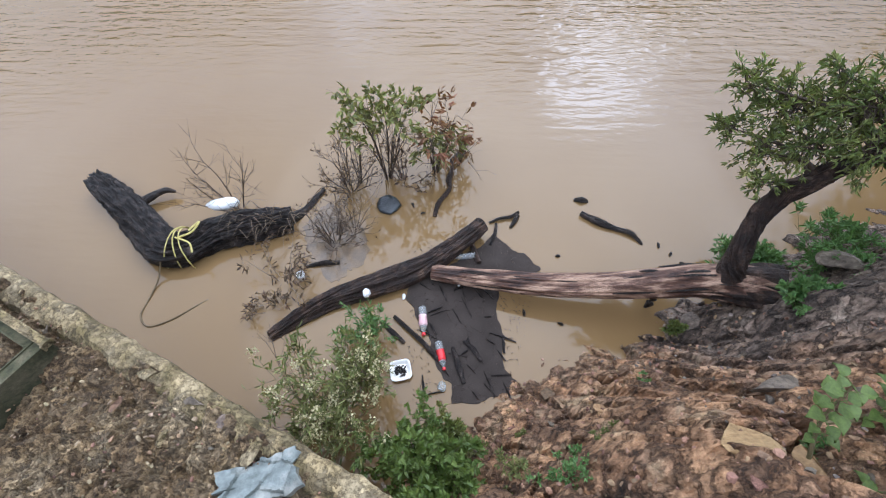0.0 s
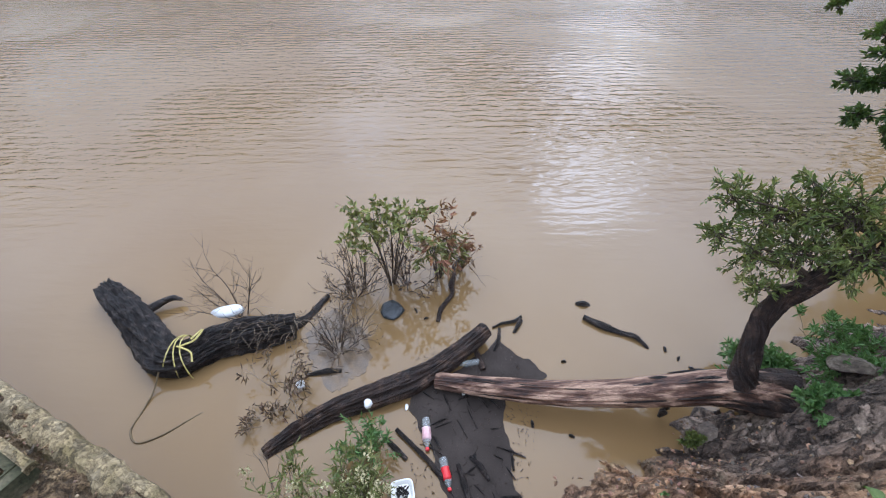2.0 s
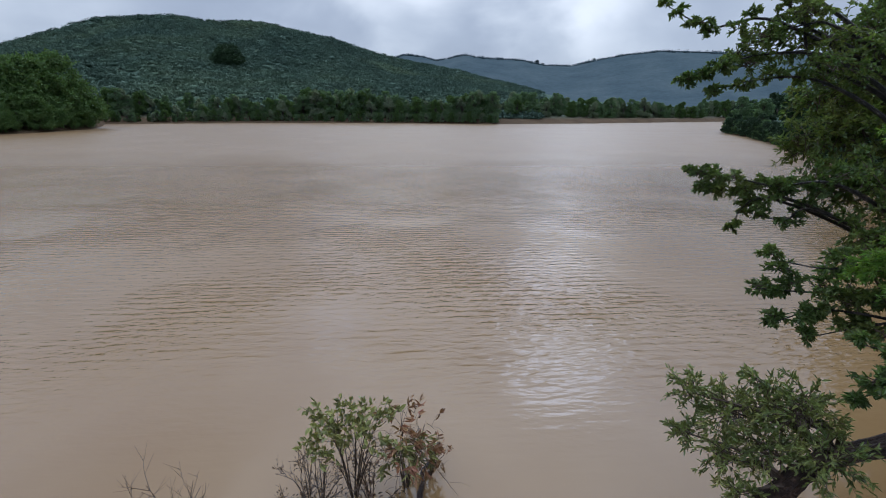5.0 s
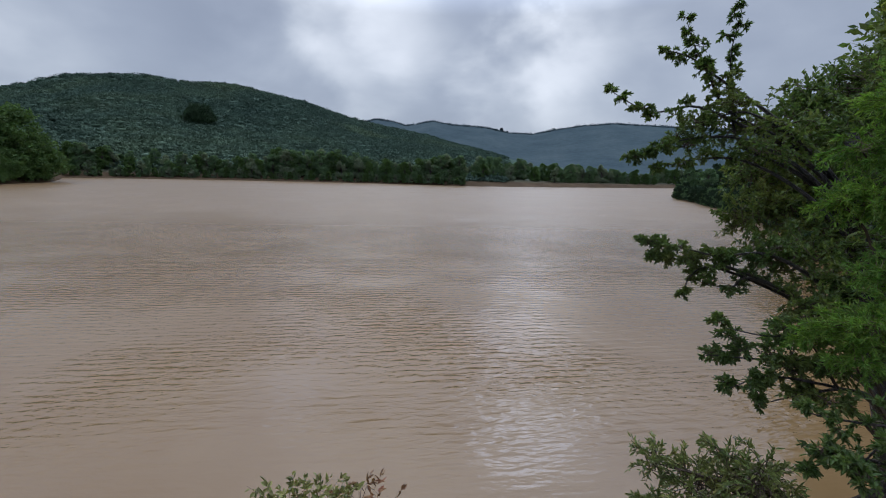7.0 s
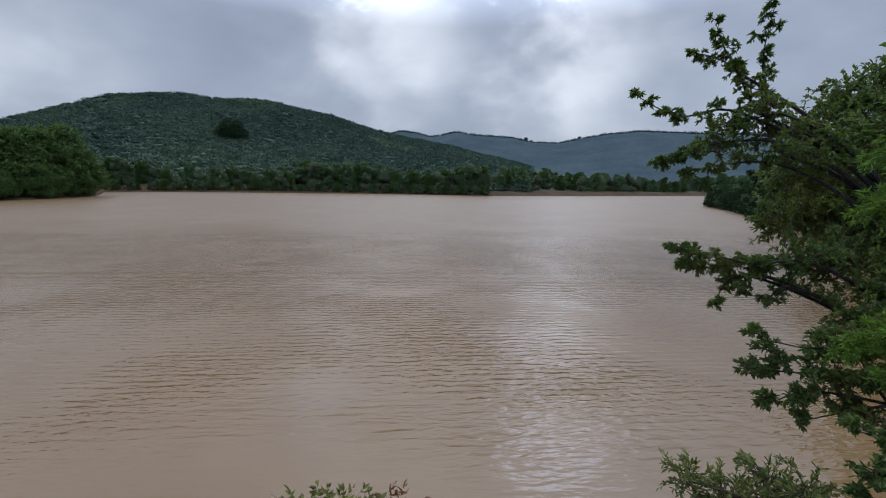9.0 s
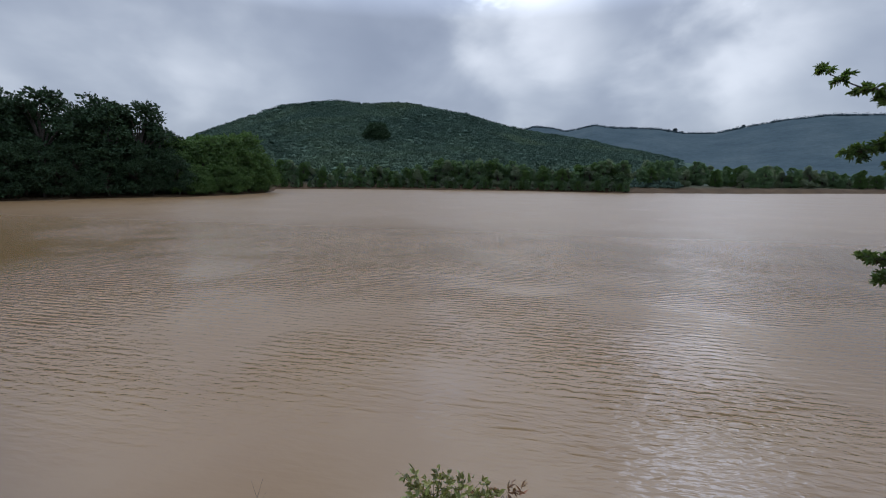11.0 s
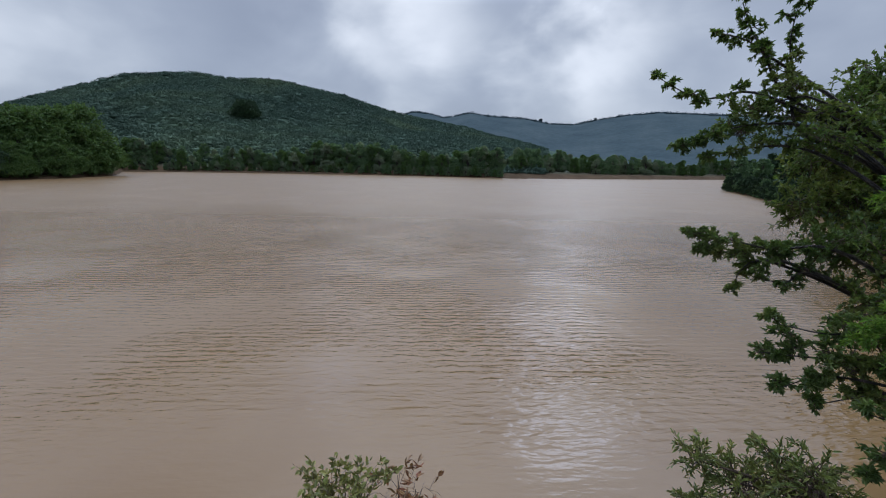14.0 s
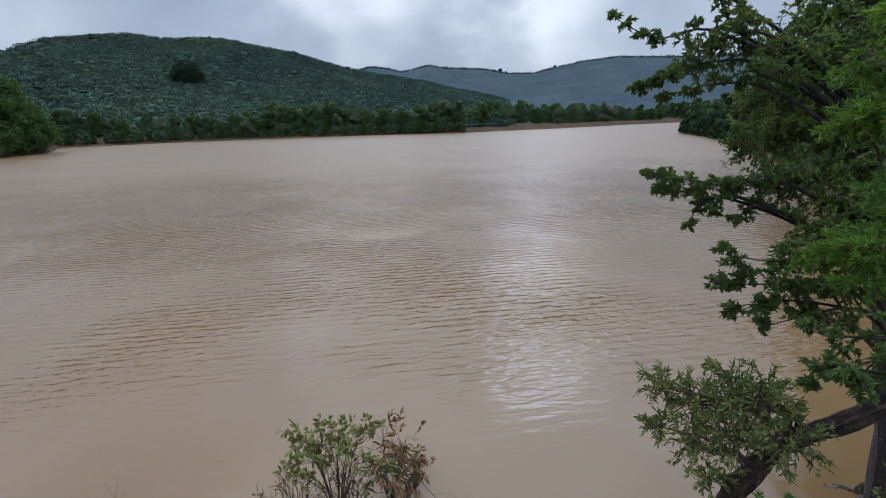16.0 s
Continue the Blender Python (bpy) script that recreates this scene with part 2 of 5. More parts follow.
M["far_willow"] = surf("willow_leaves", [(0.055, 0.10, 0.03), (0.09, 0.15, 0.045)], scale=0.4, fine=2.0, bump=0, island=0.6, rough=0.7, spec=0.2, trans=0.25)
M["leaf"] = surf("glossy_green_leaves", [(0.085, 0.115, 0.034), (0.16, 0.19, 0.055), (0.27, 0.26, 0.085)], scale=5, fine=60, bump=0, island=0.9, rough=0.38, trans=0.3)
M["leaf_dark"] = surf("dark_green_leaves", [(0.06, 0.10, 0.03), (0.105, 0.155, 0.045), (0.17, 0.19, 0.06)], scale=1.6, fine=60, bump=0, island=0.9, rough=0.42, trans=0.45)
M["leaf_fern"] = surf("feathery_bright_leaves", [(0.10, 0.19, 0.035), (0.18, 0.29, 0.05)], scale=3, fine=60, bump=0, island=0.8, rough=0.55, trans=0.45)
M["leaf_pale"] = surf("pale_green_leaves", [(0.09, 0.17, 0.05), (0.16, 0.27, 0.09)], scale=8, fine=60, bump=0, island=0.6, rough=0.5, trans=0.25)
M["leaf_big"] = surf("broad_soft_leaves", [(0.085, 0.13, 0.03), (0.155, 0.21, 0.05)], scale=9, fine=70, bump=0.15, island=0.5, rough=0.5, trans=0.3)
M["leaf_olive"] = surf("olive_weed_leaves", [(0.12, 0.145, 0.045), (0.23, 0.23, 0.08)], scale=8, fine=60, bump=0, island=0.7, rough=0.6, trans=0.25)
M["leaf_bush"] = surf("drab_green_bush_leaves", [(0.135, 0.145, 0.04), (0.23, 0.225, 0.07)], scale=8, fine=60, bump=0, island=0.9, rough=0.5, trans=0.25)
M["leaf_brown"] = surf("withered_brown_leaves", [(0.15, 0.07, 0.028), (0.28, 0.145, 0.07)], scale=8, fine=60, bump=0, island=0.8, rough=0.65, trans=0.2)
M["leaf_dry"] = surf("blackened_dry_leaves", [(0.05, 0.03, 0.017), (0.14, 0.085, 0.042)], scale=8, fine=60, bump=0, island=0.8, rough=0.8)
M["flower"] = surf("cream_flowers", [(0.42, 0.37, 0.2), (0.6, 0.54, 0.34)], scale=20, fine=80, bump=0, island=0.4, rough=0.8, trans=0.2)
M["twig"] = surf("dark_twigs", [(0.045, 0.03, 0.02), (0.09, 0.06, 0.04)], scale=10, fine=60, bump=0.3, depth=0.004)
M["stem"] = surf("green_brown_stems", [(0.09, 0.085, 0.03), (0.16, 0.12, 0.06)], scale=10, fine=60, bump=0.2, depth=0.004)
M["dry_twig"] = surf("bleached_dry_twigs", [(0.14, 0.10, 0.065), (0.24, 0.18, 0.12)], scale=10, fine=60, bump=0.2, depth=0.004)
M["bark"] = surf("wet_dark_bark", [(0.008, 0.006, 0.005), (0.024, 0.017, 0.014), (0.105, 0.08, 0.066)], scale=16, fine=60, bump=1.0, depth=0.04, rough=0.42, grain=0.7, spread=(0.36, 0.7))
M["bark_brown"] = surf("brown_bark", [(0.012, 0.007, 0.005), (0.038, 0.021, 0.014), (0.13, 0.078, 0.052)], scale=12, fine=60, bump=1.0, depth=0.025, rough=0.5, grain=0.6, spread=(0.34, 0.7))
M["bare_wood"] = surf("weathered_bare_wood", [(0.022, 0.010, 0.007), (0.11, 0.052, 0.032), (0.44, 0.28, 0.19)], scale=4.5, fine=45, bump=0.8, depth=0.014, rough=0.5, stretch=(0.5, 3.0, 3.0), spread=(0.34, 0.6), grain=0.45)
M["cut_wood"] = surf("sawn_wood", [(0.22, 0.13, 0.08), (0.36, 0.23, 0.14)], scale=9, fine=60, bump=0.3, depth=0.005)
M["far_bark"] = surf("grey_bark", [(0.04, 0.033, 0.026), (0.08, 0.065, 0.05)], scale=2, fine=12, bump=0.4)
M["mud"] = surf("shore_mud", [(0.10, 0.06, 0.035), (0.17, 0.105, 0.06)], scale=0.2, fine=2.0, bump=0.4)
M["bank"] = surf("fractured_red_rock", [(0.08, 0.046, 0.025), (0.29, 0.155, 0.08), (0.47, 0.28, 0.155), (0.56, 0.41, 0.24)], cell=8.0, scale=4.0, fine=30, bump=1.0, depth=0.04, rough=0.7, spread=(0.3, 0.72), grain=0.55)
M["rock_red"] = surf("red_brown_stone", [(0.14, 0.072, 0.045), (0.33, 0.19, 0.12)], scale=9, fine=40, bump=0.7, piece=0.9, rough=0.75, grain=0.5)
M["rock_ochre"] = surf("ochre_stone", [(0.25, 0.145, 0.065), (0.42, 0.27, 0.14)], scale=8, fine=40, bump=0.6, piece=0.4, rough=0.75)
M["rock_grey"] = surf("grey_stone", [(0.12, 0.09, 0.066), (0.26, 0.205, 0.15)], scale=9, fine=40, bump=0.8, piece=0.6, rough=0.65, grain=0.5)
M["rubble"] = surf("gritty_rubble_soil", [(0.14, 0.086, 0.045), (0.29, 0.195, 0.10), (0.50, 0.39, 0.24)], cell=22.0, scale=4, fine=55, bump=1.0, depth=0.02, rough=0.85, grain=0.6)
M["concrete"] = surf("mossy_old_concrete", [(0.13, 0.105, 0.038), (0.28, 0.215, 0.115), (0.46, 0.37, 0.225)], cell=20.0, scale=5, fine=50, bump=0.7, depth=0.012, rough=0.85, grain=0.4)
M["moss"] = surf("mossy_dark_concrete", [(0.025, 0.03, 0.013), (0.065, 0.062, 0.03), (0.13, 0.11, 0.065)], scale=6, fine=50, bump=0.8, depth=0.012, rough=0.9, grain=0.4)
M["scum"] = surf("dark_floating_scum", [(0.03, 0.023, 0.019), (0.055, 0.043, 0.036)], scale=5, fine=130, bump=0.35, depth=0.004, rough=0.8, grain=0.45, spec=0.15)
M["film"] = surf("grey_silt_film", [(0.08, 0.058, 0.04), (0.17, 0.11, 0.058)], scale=9, fine=90, bump=0.2, depth=0.003, rough=0.15, grain=0.3)
M["white"] = surf("white_plastic", [(0.66, 0.66, 0.64), (0.8, 0.8, 0.79)], scale=9, fine=40, bump=0.15, depth=0.005, rough=0.35, grain=0.08)
M["foam"] = surf("polystyrene", [(0.68, 0.66, 0.6), (0.82, 0.81, 0.77)], scale=12, fine=120, bump=0.3, depth=0.002, rough=0.7, grain=0.08)
M["black_bag"] = surf("black_plastic_film", [(0.012, 0.014, 0.016), (0.03, 0.036, 0.04)], scale=8, fine=30, bump=0.5, rough=0.3, spec=0.6)
M["blue_bag"] = surf("faded_blue_plastic", [(0.10, 0.112, 0.10), (0.18, 0.205, 0.19), (0.33, 0.33, 0.29)], scale=9, fine=30, bump=0.5, rough=0.45, grain=0.3)
M["red"] = surf("red_label", [(0.55, 0.02, 0.025), (0.62, 0.04, 0.045)], scale=20, fine=60, bump=0, rough=0.35, grain=0.1)
M["label_pale"] = surf("pale_label", [(0.55, 0.28, 0.29), (0.68, 0.5, 0.5)], scale=20, fine=60, bump=0, rough=0.35, grain=0.1)
M["rope"] = surf("yellow_nylon_rope", [(0.42, 0.34, 0.09), (0.6, 0.52, 0.2)], scale=30, fine=160, bump=0.8, depth=0.004, rough=0.6)
M["rope_old"] = surf("muddy_rope", [(0.10, 0.07, 0.035), (0.17, 0.12, 0.06)], scale=30, fine=160, bump=0.6, depth=0.004, rough=0.7)


def grey_strata(m):
    """Turns the red rock to dark grey shale towards the trunk's foot, with a ragged border."""
    t = m.node_tree
    bs = t.nodes["Principled BSDF"]
    src = bs.inputs["Base Color"].links[0].from_socket
    co = t.nodes.new("ShaderNodeTexCoord").outputs["Object"]
    sep = t.nodes.new("ShaderNodeSeparateXYZ")
    link(t, co, sep.inputs[0])
    n = add(t, "ShaderNodeTexNoise", Scale=2.2, Detail=5.0, Roughness=0.6)
    link(t, co, n.inputs["Vector"])
    where = calc(t, "MULTIPLY_ADD", n.outputs[0], 1.6, calc(t, "MULTIPLY_ADD", sep.outputs[1], 0.7, sep.outputs[0]))
    mask = t.nodes.new("ShaderNodeMapRange")
    for i, v in ((1, 3.0), (2, 3.6), (3, 0.0), (4, 0.7)):
        mask.inputs[i].default_value = v
    link(t, where, mask.inputs[0])
    bw = t.nodes.new("ShaderNodeRGBToBW")
    link(t, src, bw.inputs[0])
    mixed = t.nodes.new("ShaderNodeCombineXYZ")
    for i, k in enumerate((0.80, 0.68, 0.58)):
        link(t, calc(t, "MULTIPLY", bw.outputs[0], k), mixed.inputs[i])
    link(t, blend(t, mask.outputs[0], src, mixed.outputs[0]), bs.inputs["Base Color"])


grey_strata(M["bank"])


def muddy_shore(m):
    """Bare brown mud along the waterline, below the scrub."""
    t = m.node_tree
    bs = t.nodes["Principled BSDF"]
    src = bs.inputs["Base Color"].links[0].from_socket
    co = t.nodes.new("ShaderNodeTexCoord").outputs["Object"]
    sep = t.nodes.new("ShaderNodeSeparateXYZ")
    link(t, co, sep.inputs[0])
    n = add(t, "ShaderNodeTexNoise", Scale=0.25, Detail=5.0, Roughness=0.6)
    link(t, co, n.inputs["Vector"])
    mask = t.nodes.new("ShaderNodeMapRange")
    for i, v in ((1, 1.2), (2, 2.6), (3, 1.0), (4, 0.0)):
        mask.inputs[i].default_value = v
    link(t, calc(t, "MULTIPLY_ADD", n.outputs[0], 1.4, calc(t, "SUBTRACT", sep.outputs[2], 0.4)), mask.inputs[0])
    earth = ramp(t, n.outputs[0], [(0.3, (0.05, 0.034, 0.02)), (0.7, (0.10, 0.068, 0.04))])
    link(t, blend(t, mask.outputs[0], src, earth), bs.inputs["Base Color"])


muddy_shore(M["hill"])


def clear_plastic():
    m = bpy.data.materials.new("clear_bottle_plastic")
    m.use_nodes = True
    t = m.node_tree
    bs = t.nodes["Principled BSDF"]
    bs.inputs["Base Color"].default_value = (0.7, 0.72, 0.7, 1)
    bs.inputs["Roughness"].default_value = 0.12
    bs.inputs["Transmission Weight"].default_value = 0.75
    bs.inputs["IOR"].default_value = 1.2
    co = t.nodes.new("ShaderNodeTexCoord").outputs["Object"]
    n = add(t, "ShaderNodeTexNoise", Scale=40.0, Detail=3.0)
    link(t, co, n.inputs["Vector"])
    bp = add(t, "ShaderNodeBump", Strength=0.4, Distance=0.004)
    link(t, n.outputs[0], bp.inputs["Height"])
    link(t, bp.outputs[0], bs.inputs["Normal"])
    return m


M["clear"] = clear_plastic()


# ---- mesh helpers ----
rng = np.random.default_rng(7)
ORIGIN = {}


def unit(v):
    v = np.asarray(v, float)
    return v / np.maximum(np.linalg.norm(v, axis=-1, keepdims=True), 1e-9)


class Geo:
    """Collects vertices and faces for one mesh."""

    def __init__(self):
        self.v, self.f, self.n = [], [], 0

    def put(self, v, f):
        v = np.asarray(v, float).reshape(-1, 3)
        if hasattr(f, "tolist"):
            self.f.append(f + self.n)
        elif len(f) and hasattr(f[0], "tolist"):
            self.f += [b + self.n for b in f]
        else:
            self.f += [[i + self.n for i in face] for face in f]
        self.v.append(v)
        self.n += len(v)
        return self

    def verts(self):
        return np.concatenate(self.v) if self.v else np.zeros((0, 3))

    def mesh(self, name, v):
        me = bpy.data.meshes.new(name)
        sizes = [np.full(len(b), b.shape[1]) if hasattr(b, "tolist") else np.array([len(b)]) for b in self.f]
        loops = np.concatenate([b.ravel() if hasattr(b, "tolist") else np.array(b) for b in self.f]).astype(np.int32)
        sizes = np.concatenate(sizes)
        me.vertices.add(len(v))
        me.vertices.foreach_set("co", np.ascontiguousarray(v, np.float32).ravel())
        me.loops.add(len(loops))
        me.loops.foreach_set("vertex_index", loops)
        me.polygons.add(len(sizes))
        me.polygons.foreach_set("loop_start", np.r_[0, np.cumsum(sizes)[:-1]].astype(np.int32))
        me.update(calc_edges=True)
        return me


def thing(name, at, label, category, group="", kind=""):
    ob = new(name)
    ob.location = at
    ob.empty_display_size = 0.1
    ORIGIN[ob.name] = np.array(at, float)
    return tagged(ob, label, category, group, kind)


def solid(name, geo, material, at=(0, 0, 0), smooth=False):
    v = geo.verts() - np.array(at, float)
    me = geo.mesh(name, v)
    me.materials.append(M[material])
    me.polygons.foreach_set("use_smooth", [smooth] * len(me.polygons))
    me.update()
    ob = new(name, me)
    ob.location = at
    ORIGIN[ob.name] = np.array(at, float)
    return ob


# fine growth that nobody could count stays one mesh a plant
JOINED = ("twig_growth", "inner_growth", "stem_growth", "branchwork", "loose_bark", "foliage", "blossom", "debris", "knotted_rope")


def part(name, geo, material, parent, label="", smooth=False):
    """One mesh under a thing or a part, its vertices given in the world."""
    base = ORIGIN[parent.name]
    ob = solid(name, geo, material, base, smooth)
    ob.parent, ob.location = parent, (0, 0, 0)
    ORIGIN[ob.name] = base
    tagged(ob, label, kind="stuff" if name in JOINED else "")
    return ob


def curve_points(pts, n):
    """n points along a smooth line through pts (Catmull-Rom)."""
    p = np.array(pts, float)
    if len(p) == 2:
        return p[0] + np.linspace(0, 1, n)[:, None] * (p[1] - p[0])
    e = np.vstack([2 * p[0] - p[1], p, 2 * p[-1] - p[-2]])
    s = np.linspace(0, len(p) - 1 - 1e-6, n)
    k = s.astype(int)
    u = (s - k)[:, None]
    a, b, c, d = e[k], e[k + 1], e[k + 2], e[k + 3]
    return 0.5 * (2 * b + (c - a) * u + (2 * a - 5 * b + 4 * c - d) * u**2 + (3 * b - a - 3 * c + d) * u**3)


def tube(line, radii, sides=8, rough=0.0, ridge=5.0, along=6.0, seed=0.0, flat=1.0):
    """A tapering tube along a line, with ridges of rough metres along it."""
    line = np.asarray(line, float)
    n = len(line)
    r = np.interp(np.linspace(0, 1, n), np.linspace(0, 1, len(radii)), radii)
    t = unit(np.gradient(line, axis=0))
    side = unit(np.cross(t, (0.13, 0.21, 0.97)))
    up = np.cross(side, t)
    a = np.linspace(0, 2 * np.pi, sides, endpoint=False)
    ca, sa = np.cos(a), np.sin(a)
    rr = np.repeat(r[:, None], sides, 1)
    if rough:
        run = np.r_[0, np.cumsum(np.linalg.norm(np.diff(line, axis=0), axis=1))]
        for i in range(n):
            for j in range(sides):
                q = Vector((ca[j] * ridge + seed, sa[j] * ridge, run[i] * along))
                rr[i, j] += rough * (1 - 2.2 * abs(noise.noise(q))) + rough * 1.2 * noise.noise(q * 0.35)
    v = line[:, None] + rr[..., None] * (ca[None, :, None] * side[:, None] + flat * sa[None, :, None] * up[:, None])
    v = np.concatenate([v.reshape(-1, 3), line[:1], line[-1:]])
    i, j = np.meshgrid(np.arange(n - 1), np.arange(sides), indexing="ij")
    k = (j + 1) % sides
    quads = np.stack([i * sides + j, i * sides + k, (i + 1) * sides + k, (i + 1) * sides + j], -1).reshape(-1, 4)
    j = np.arange(sides)
    k = (j + 1) % sides
    ends = np.concatenate([np.stack([0 * j + n * sides, k, j], -1), np.stack([0 * j + n * sides + 1, (n - 1) * sides + j, (n - 1) * sides + k], -1)])
    return v, [quads, ends]


def leaves(p, d, length, width, gen, flat=0.7, simple=False):
    """Folded pointed leaves at p growing along d."""
    n = len(p)
    L = length * gen.uniform(0.65, 1.25, (n, 1))
    W = width * gen.uniform(0.7, 1.2, (n, 1))
    up = unit(np.array([0, 0, 1.0]) * flat + gen.normal(0, 0.45, (n, 3)))
    side = unit(np.cross(d, up))
    nrm = np.cross(side, d)
    if simple:
        v = np.stack([p, p + d * L * 0.5 + side * W / 2, p + d * L, p + d * L * 0.5 - side * W / 2], 1)
        return v.reshape(-1, 3), np.arange(n * 4).reshape(n, 4)
    v = np.stack([p, p + d * L * 0.33 + side * W / 2 + nrm * W * 0.18, p + d * L * 0.68 + side * W * 0.38 + nrm * W * 0.12, p + d * L - nrm * L * 0.12,
                  p + d * L * 0.68 - side * W * 0.38 + nrm * W * 0.12, p + d * L * 0.33 - side * W / 2 + nrm * W * 0.18], 1)
    k = np.arange(n)[:, None] * 6
    return v.reshape(-1, 3), np.concatenate([k + [0, 1, 2, 3], k + [0, 3, 4, 5]])


def in_ball(gen, n, inner=0.0):
    return unit(gen.normal(size=(n, 3))) * gen.uniform(inner**3, 1, (n, 1)) ** (1 / 3)


def foliage(gen, clusters, leaf_len, leaf_w, per_twig, twig_r=0.003, root=0.3, rise=0.1, simple=False, flat=0.7, cover=0.75, spread=0.9):
    """Twigs and leaves that fill ellipsoids (centre, radii, number of twigs)."""
    crown, wood = Geo(), Geo()
    for c, radii, n in clusters:
        c, radii = np.array(c, float), np.array(radii, float)
        a = c + in_ball(gen, n) * radii * root
        way = in_ball(gen, n, 0.75)
        b = c + way * radii * gen.uniform(0.75, 1.08, (n, 1))
        m = (a + b) / 2 + np.array([0, 0, 1]) * rise * np.linalg.norm(b - a, axis=1, keepdims=True) + gen.normal(0, 0.06, (n, 3)) * radii
        if twig_r:
            for i in range(n):
                wood.put(*tube(curve_points([a[i], m[i], b[i]], 5), [twig_r * 1.6, twig_r, twig_r * 0.4], 3))
        s = 1 - gen.uniform(0, cover, (n, per_twig)) ** 1.1
        s[:, 0] = 1.0
        s = s[..., None]
        p = (1 - s) ** 2 * a[:, None] + 2 * s * (1 - s) * (2 * m - (a + b) / 2)[:, None] + s**2 * b[:, None]
        t = unit(b - a)[:, None] + gen.normal(0, spread, p.shape)
        crown.put(*leaves(p.reshape(-1, 3), unit(t.reshape(-1, 3)), leaf_len, leaf_w, gen, flat, simple))
    return crown, wood


def blob(gen, radii, rough=0.25, level=2, sharp=1.0, cuts=9, deep=(0.45, 0.85)):
    """A broken stone: a ball cut by random planes."""
    bm = bmesh.new()
    bmesh.ops.create_icosphere(bm, subdivisions=level, radius=1.0)
    v = np.array([q.co[:] for q in bm.verts])
    f = [[q.index for q in face.verts] for face in bm.faces]
    bm.free()
    for _ in range(cuts):
        n = unit(gen.normal(size=3))
        cut = gen.uniform(*deep)
        over = np.maximum(v @ n - cut, 0)
        v = v - over[:, None] * n * sharp
    v = v + gen.normal(0, rough * 0.08, v.shape)
    return v * np.array(radii), f


def turned(profile, n=16):
    """A lathe about z from (radius, height) rows."""
    a = np.linspace(0, 2 * np.pi, n, endpoint=False)
    v = np.concatenate([np.c_[r * np.cos(a), r * np.sin(a), np.full(n, z)] for r, z in profile])
    f = [[i * n + j, i * n + (j + 1) % n, (i + 1) * n + (j + 1) % n, (i + 1) * n + j] for i in range(len(profile) - 1) for j in range(n)]
    f += [list(range(n))[::-1], [(len(profile) - 1) * n + j for j in range(n)]]
    return v, f


def moved(v, m):
    return np.asarray(v) @ np.array(m.to_3x3()).T + np.array(m.translation)


# ---- the land ----
SHORE_X = [-40, -8, -0.45, 0.17, 0.6, 1.06, 1.86, 2.3, 2.8, 4, 6, 9, 14, 22, 34, 46, 53, 70, 130, 400]
SHORE_Y = [20, 4.1, 0.5, 1.02, 1.24, 1.53, 1.74, 2.1, 2.4, 2.8, 3.3, 4.4, 7.5, 17, 35, 57, 73, 76, 90, 160]
FAR_AZ = [-180, -75, -56, -47.4, -41.5, -37.4, -34.6, -33.2, -32.4, -28, -10, 10.5, 16, 22.5, 28, 34, 36.5, 62, 180]
FAR_R = [60, 66, 75.5, 78.5, 79, 84, 91, 93, 118, 119, 117, 114, 122, 134, 152, 178, 195, 200, 200]
HILL_AZ = [-60, -41.5, -36, -33.6, -31.2, -27.5, -23.8, -18.5, -13.9, -9.5, -5, -1.7, 1.9, 6.2, 10.5, 15.9, 22, 30]
HILL_EL = [2.0, 3.8, 6.05, 6.9, 7.9, 8.9, 9.15, 9.05, 8.65, 7.95, 6.65, 5.75, 5.25, 4.45, 3.4, 2.1, 0.7, 0.0]
RIDGE_AZ = [-30, -3, -1.6, -0.6, 1.2, 3.3, 6.5, 9, 13.3, 16, 19.2, 22, 25, 28.5, 31, 36, 45, 70]
RIDGE_EL = [4.0, 5.5, 5.85, 6.2, 6.1, 5.6, 6.25, 5.9, 5.67, 5.1, 5.0, 5.55, 6.0, 6.22, 6.05, 5.7, 5.2, 4.0]



def smooth(s):
    s = np.clip(s, 0, 1)
    return s * s * (3 - 2 * s)


def ridge_height(x, y):
    """The farther ridge, crest 600 m off."""
    r, az = np.hypot(x, y), np.degrees(np.arctan2(x, y))
    ridge = 3.4 + np.tan(np.radians(np.interp(az, RIDGE_AZ, RIDGE_EL))) * 600 - 3
    return ridge * smooth((r - 260) / 340) * np.clip(1 - (r - 600) / 2500, 0.3, 1)


def ground_height(x, y):
    r, az = np.hypot(x, y), np.degrees(np.arctan2(x, y))
    d = np.interp(x, SHORE_X, SHORE_Y) - y
    near = np.where(d > 0, 1.75 * smooth(d / 1.5) + np.clip(d - 1.5, 0, 60) * 0.12, np.maximum(-1.2, d * 0.5))
    sr = np.interp(az, FAR_AZ, FAR_R)
    t = r - sr
    crest = 3.4 + np.tan(np.radians(np.interp(az, HILL_AZ, HILL_EL))) * 300 - 2.2
    s = np.clip(t / (300 - sr), 0, 1)
    fall = np.clip(1 - (r - 300) / 220, 0, 1)
    hill = np.maximum(crest, 0.5) * np.where(r < 300, s**1.15, smooth(fall))
    back = 0.7 * ridge_height(x, y)
    wave = 1.5 * np.sin(x * 0.05 + 1) * np.sin(y * 0.043) + 0.8 * np.sin(x * 0.13) * np.sin(y * 0.11 + 2)
    far = np.where(t > 0, 0.25 + np.minimum(t * 0.15, 0.8) + np.maximum(hill, back) + wave * np.clip(t / 60, 0, 1), np.maximum(-1.2, t * 0.1))
    return np.maximum(near, far)


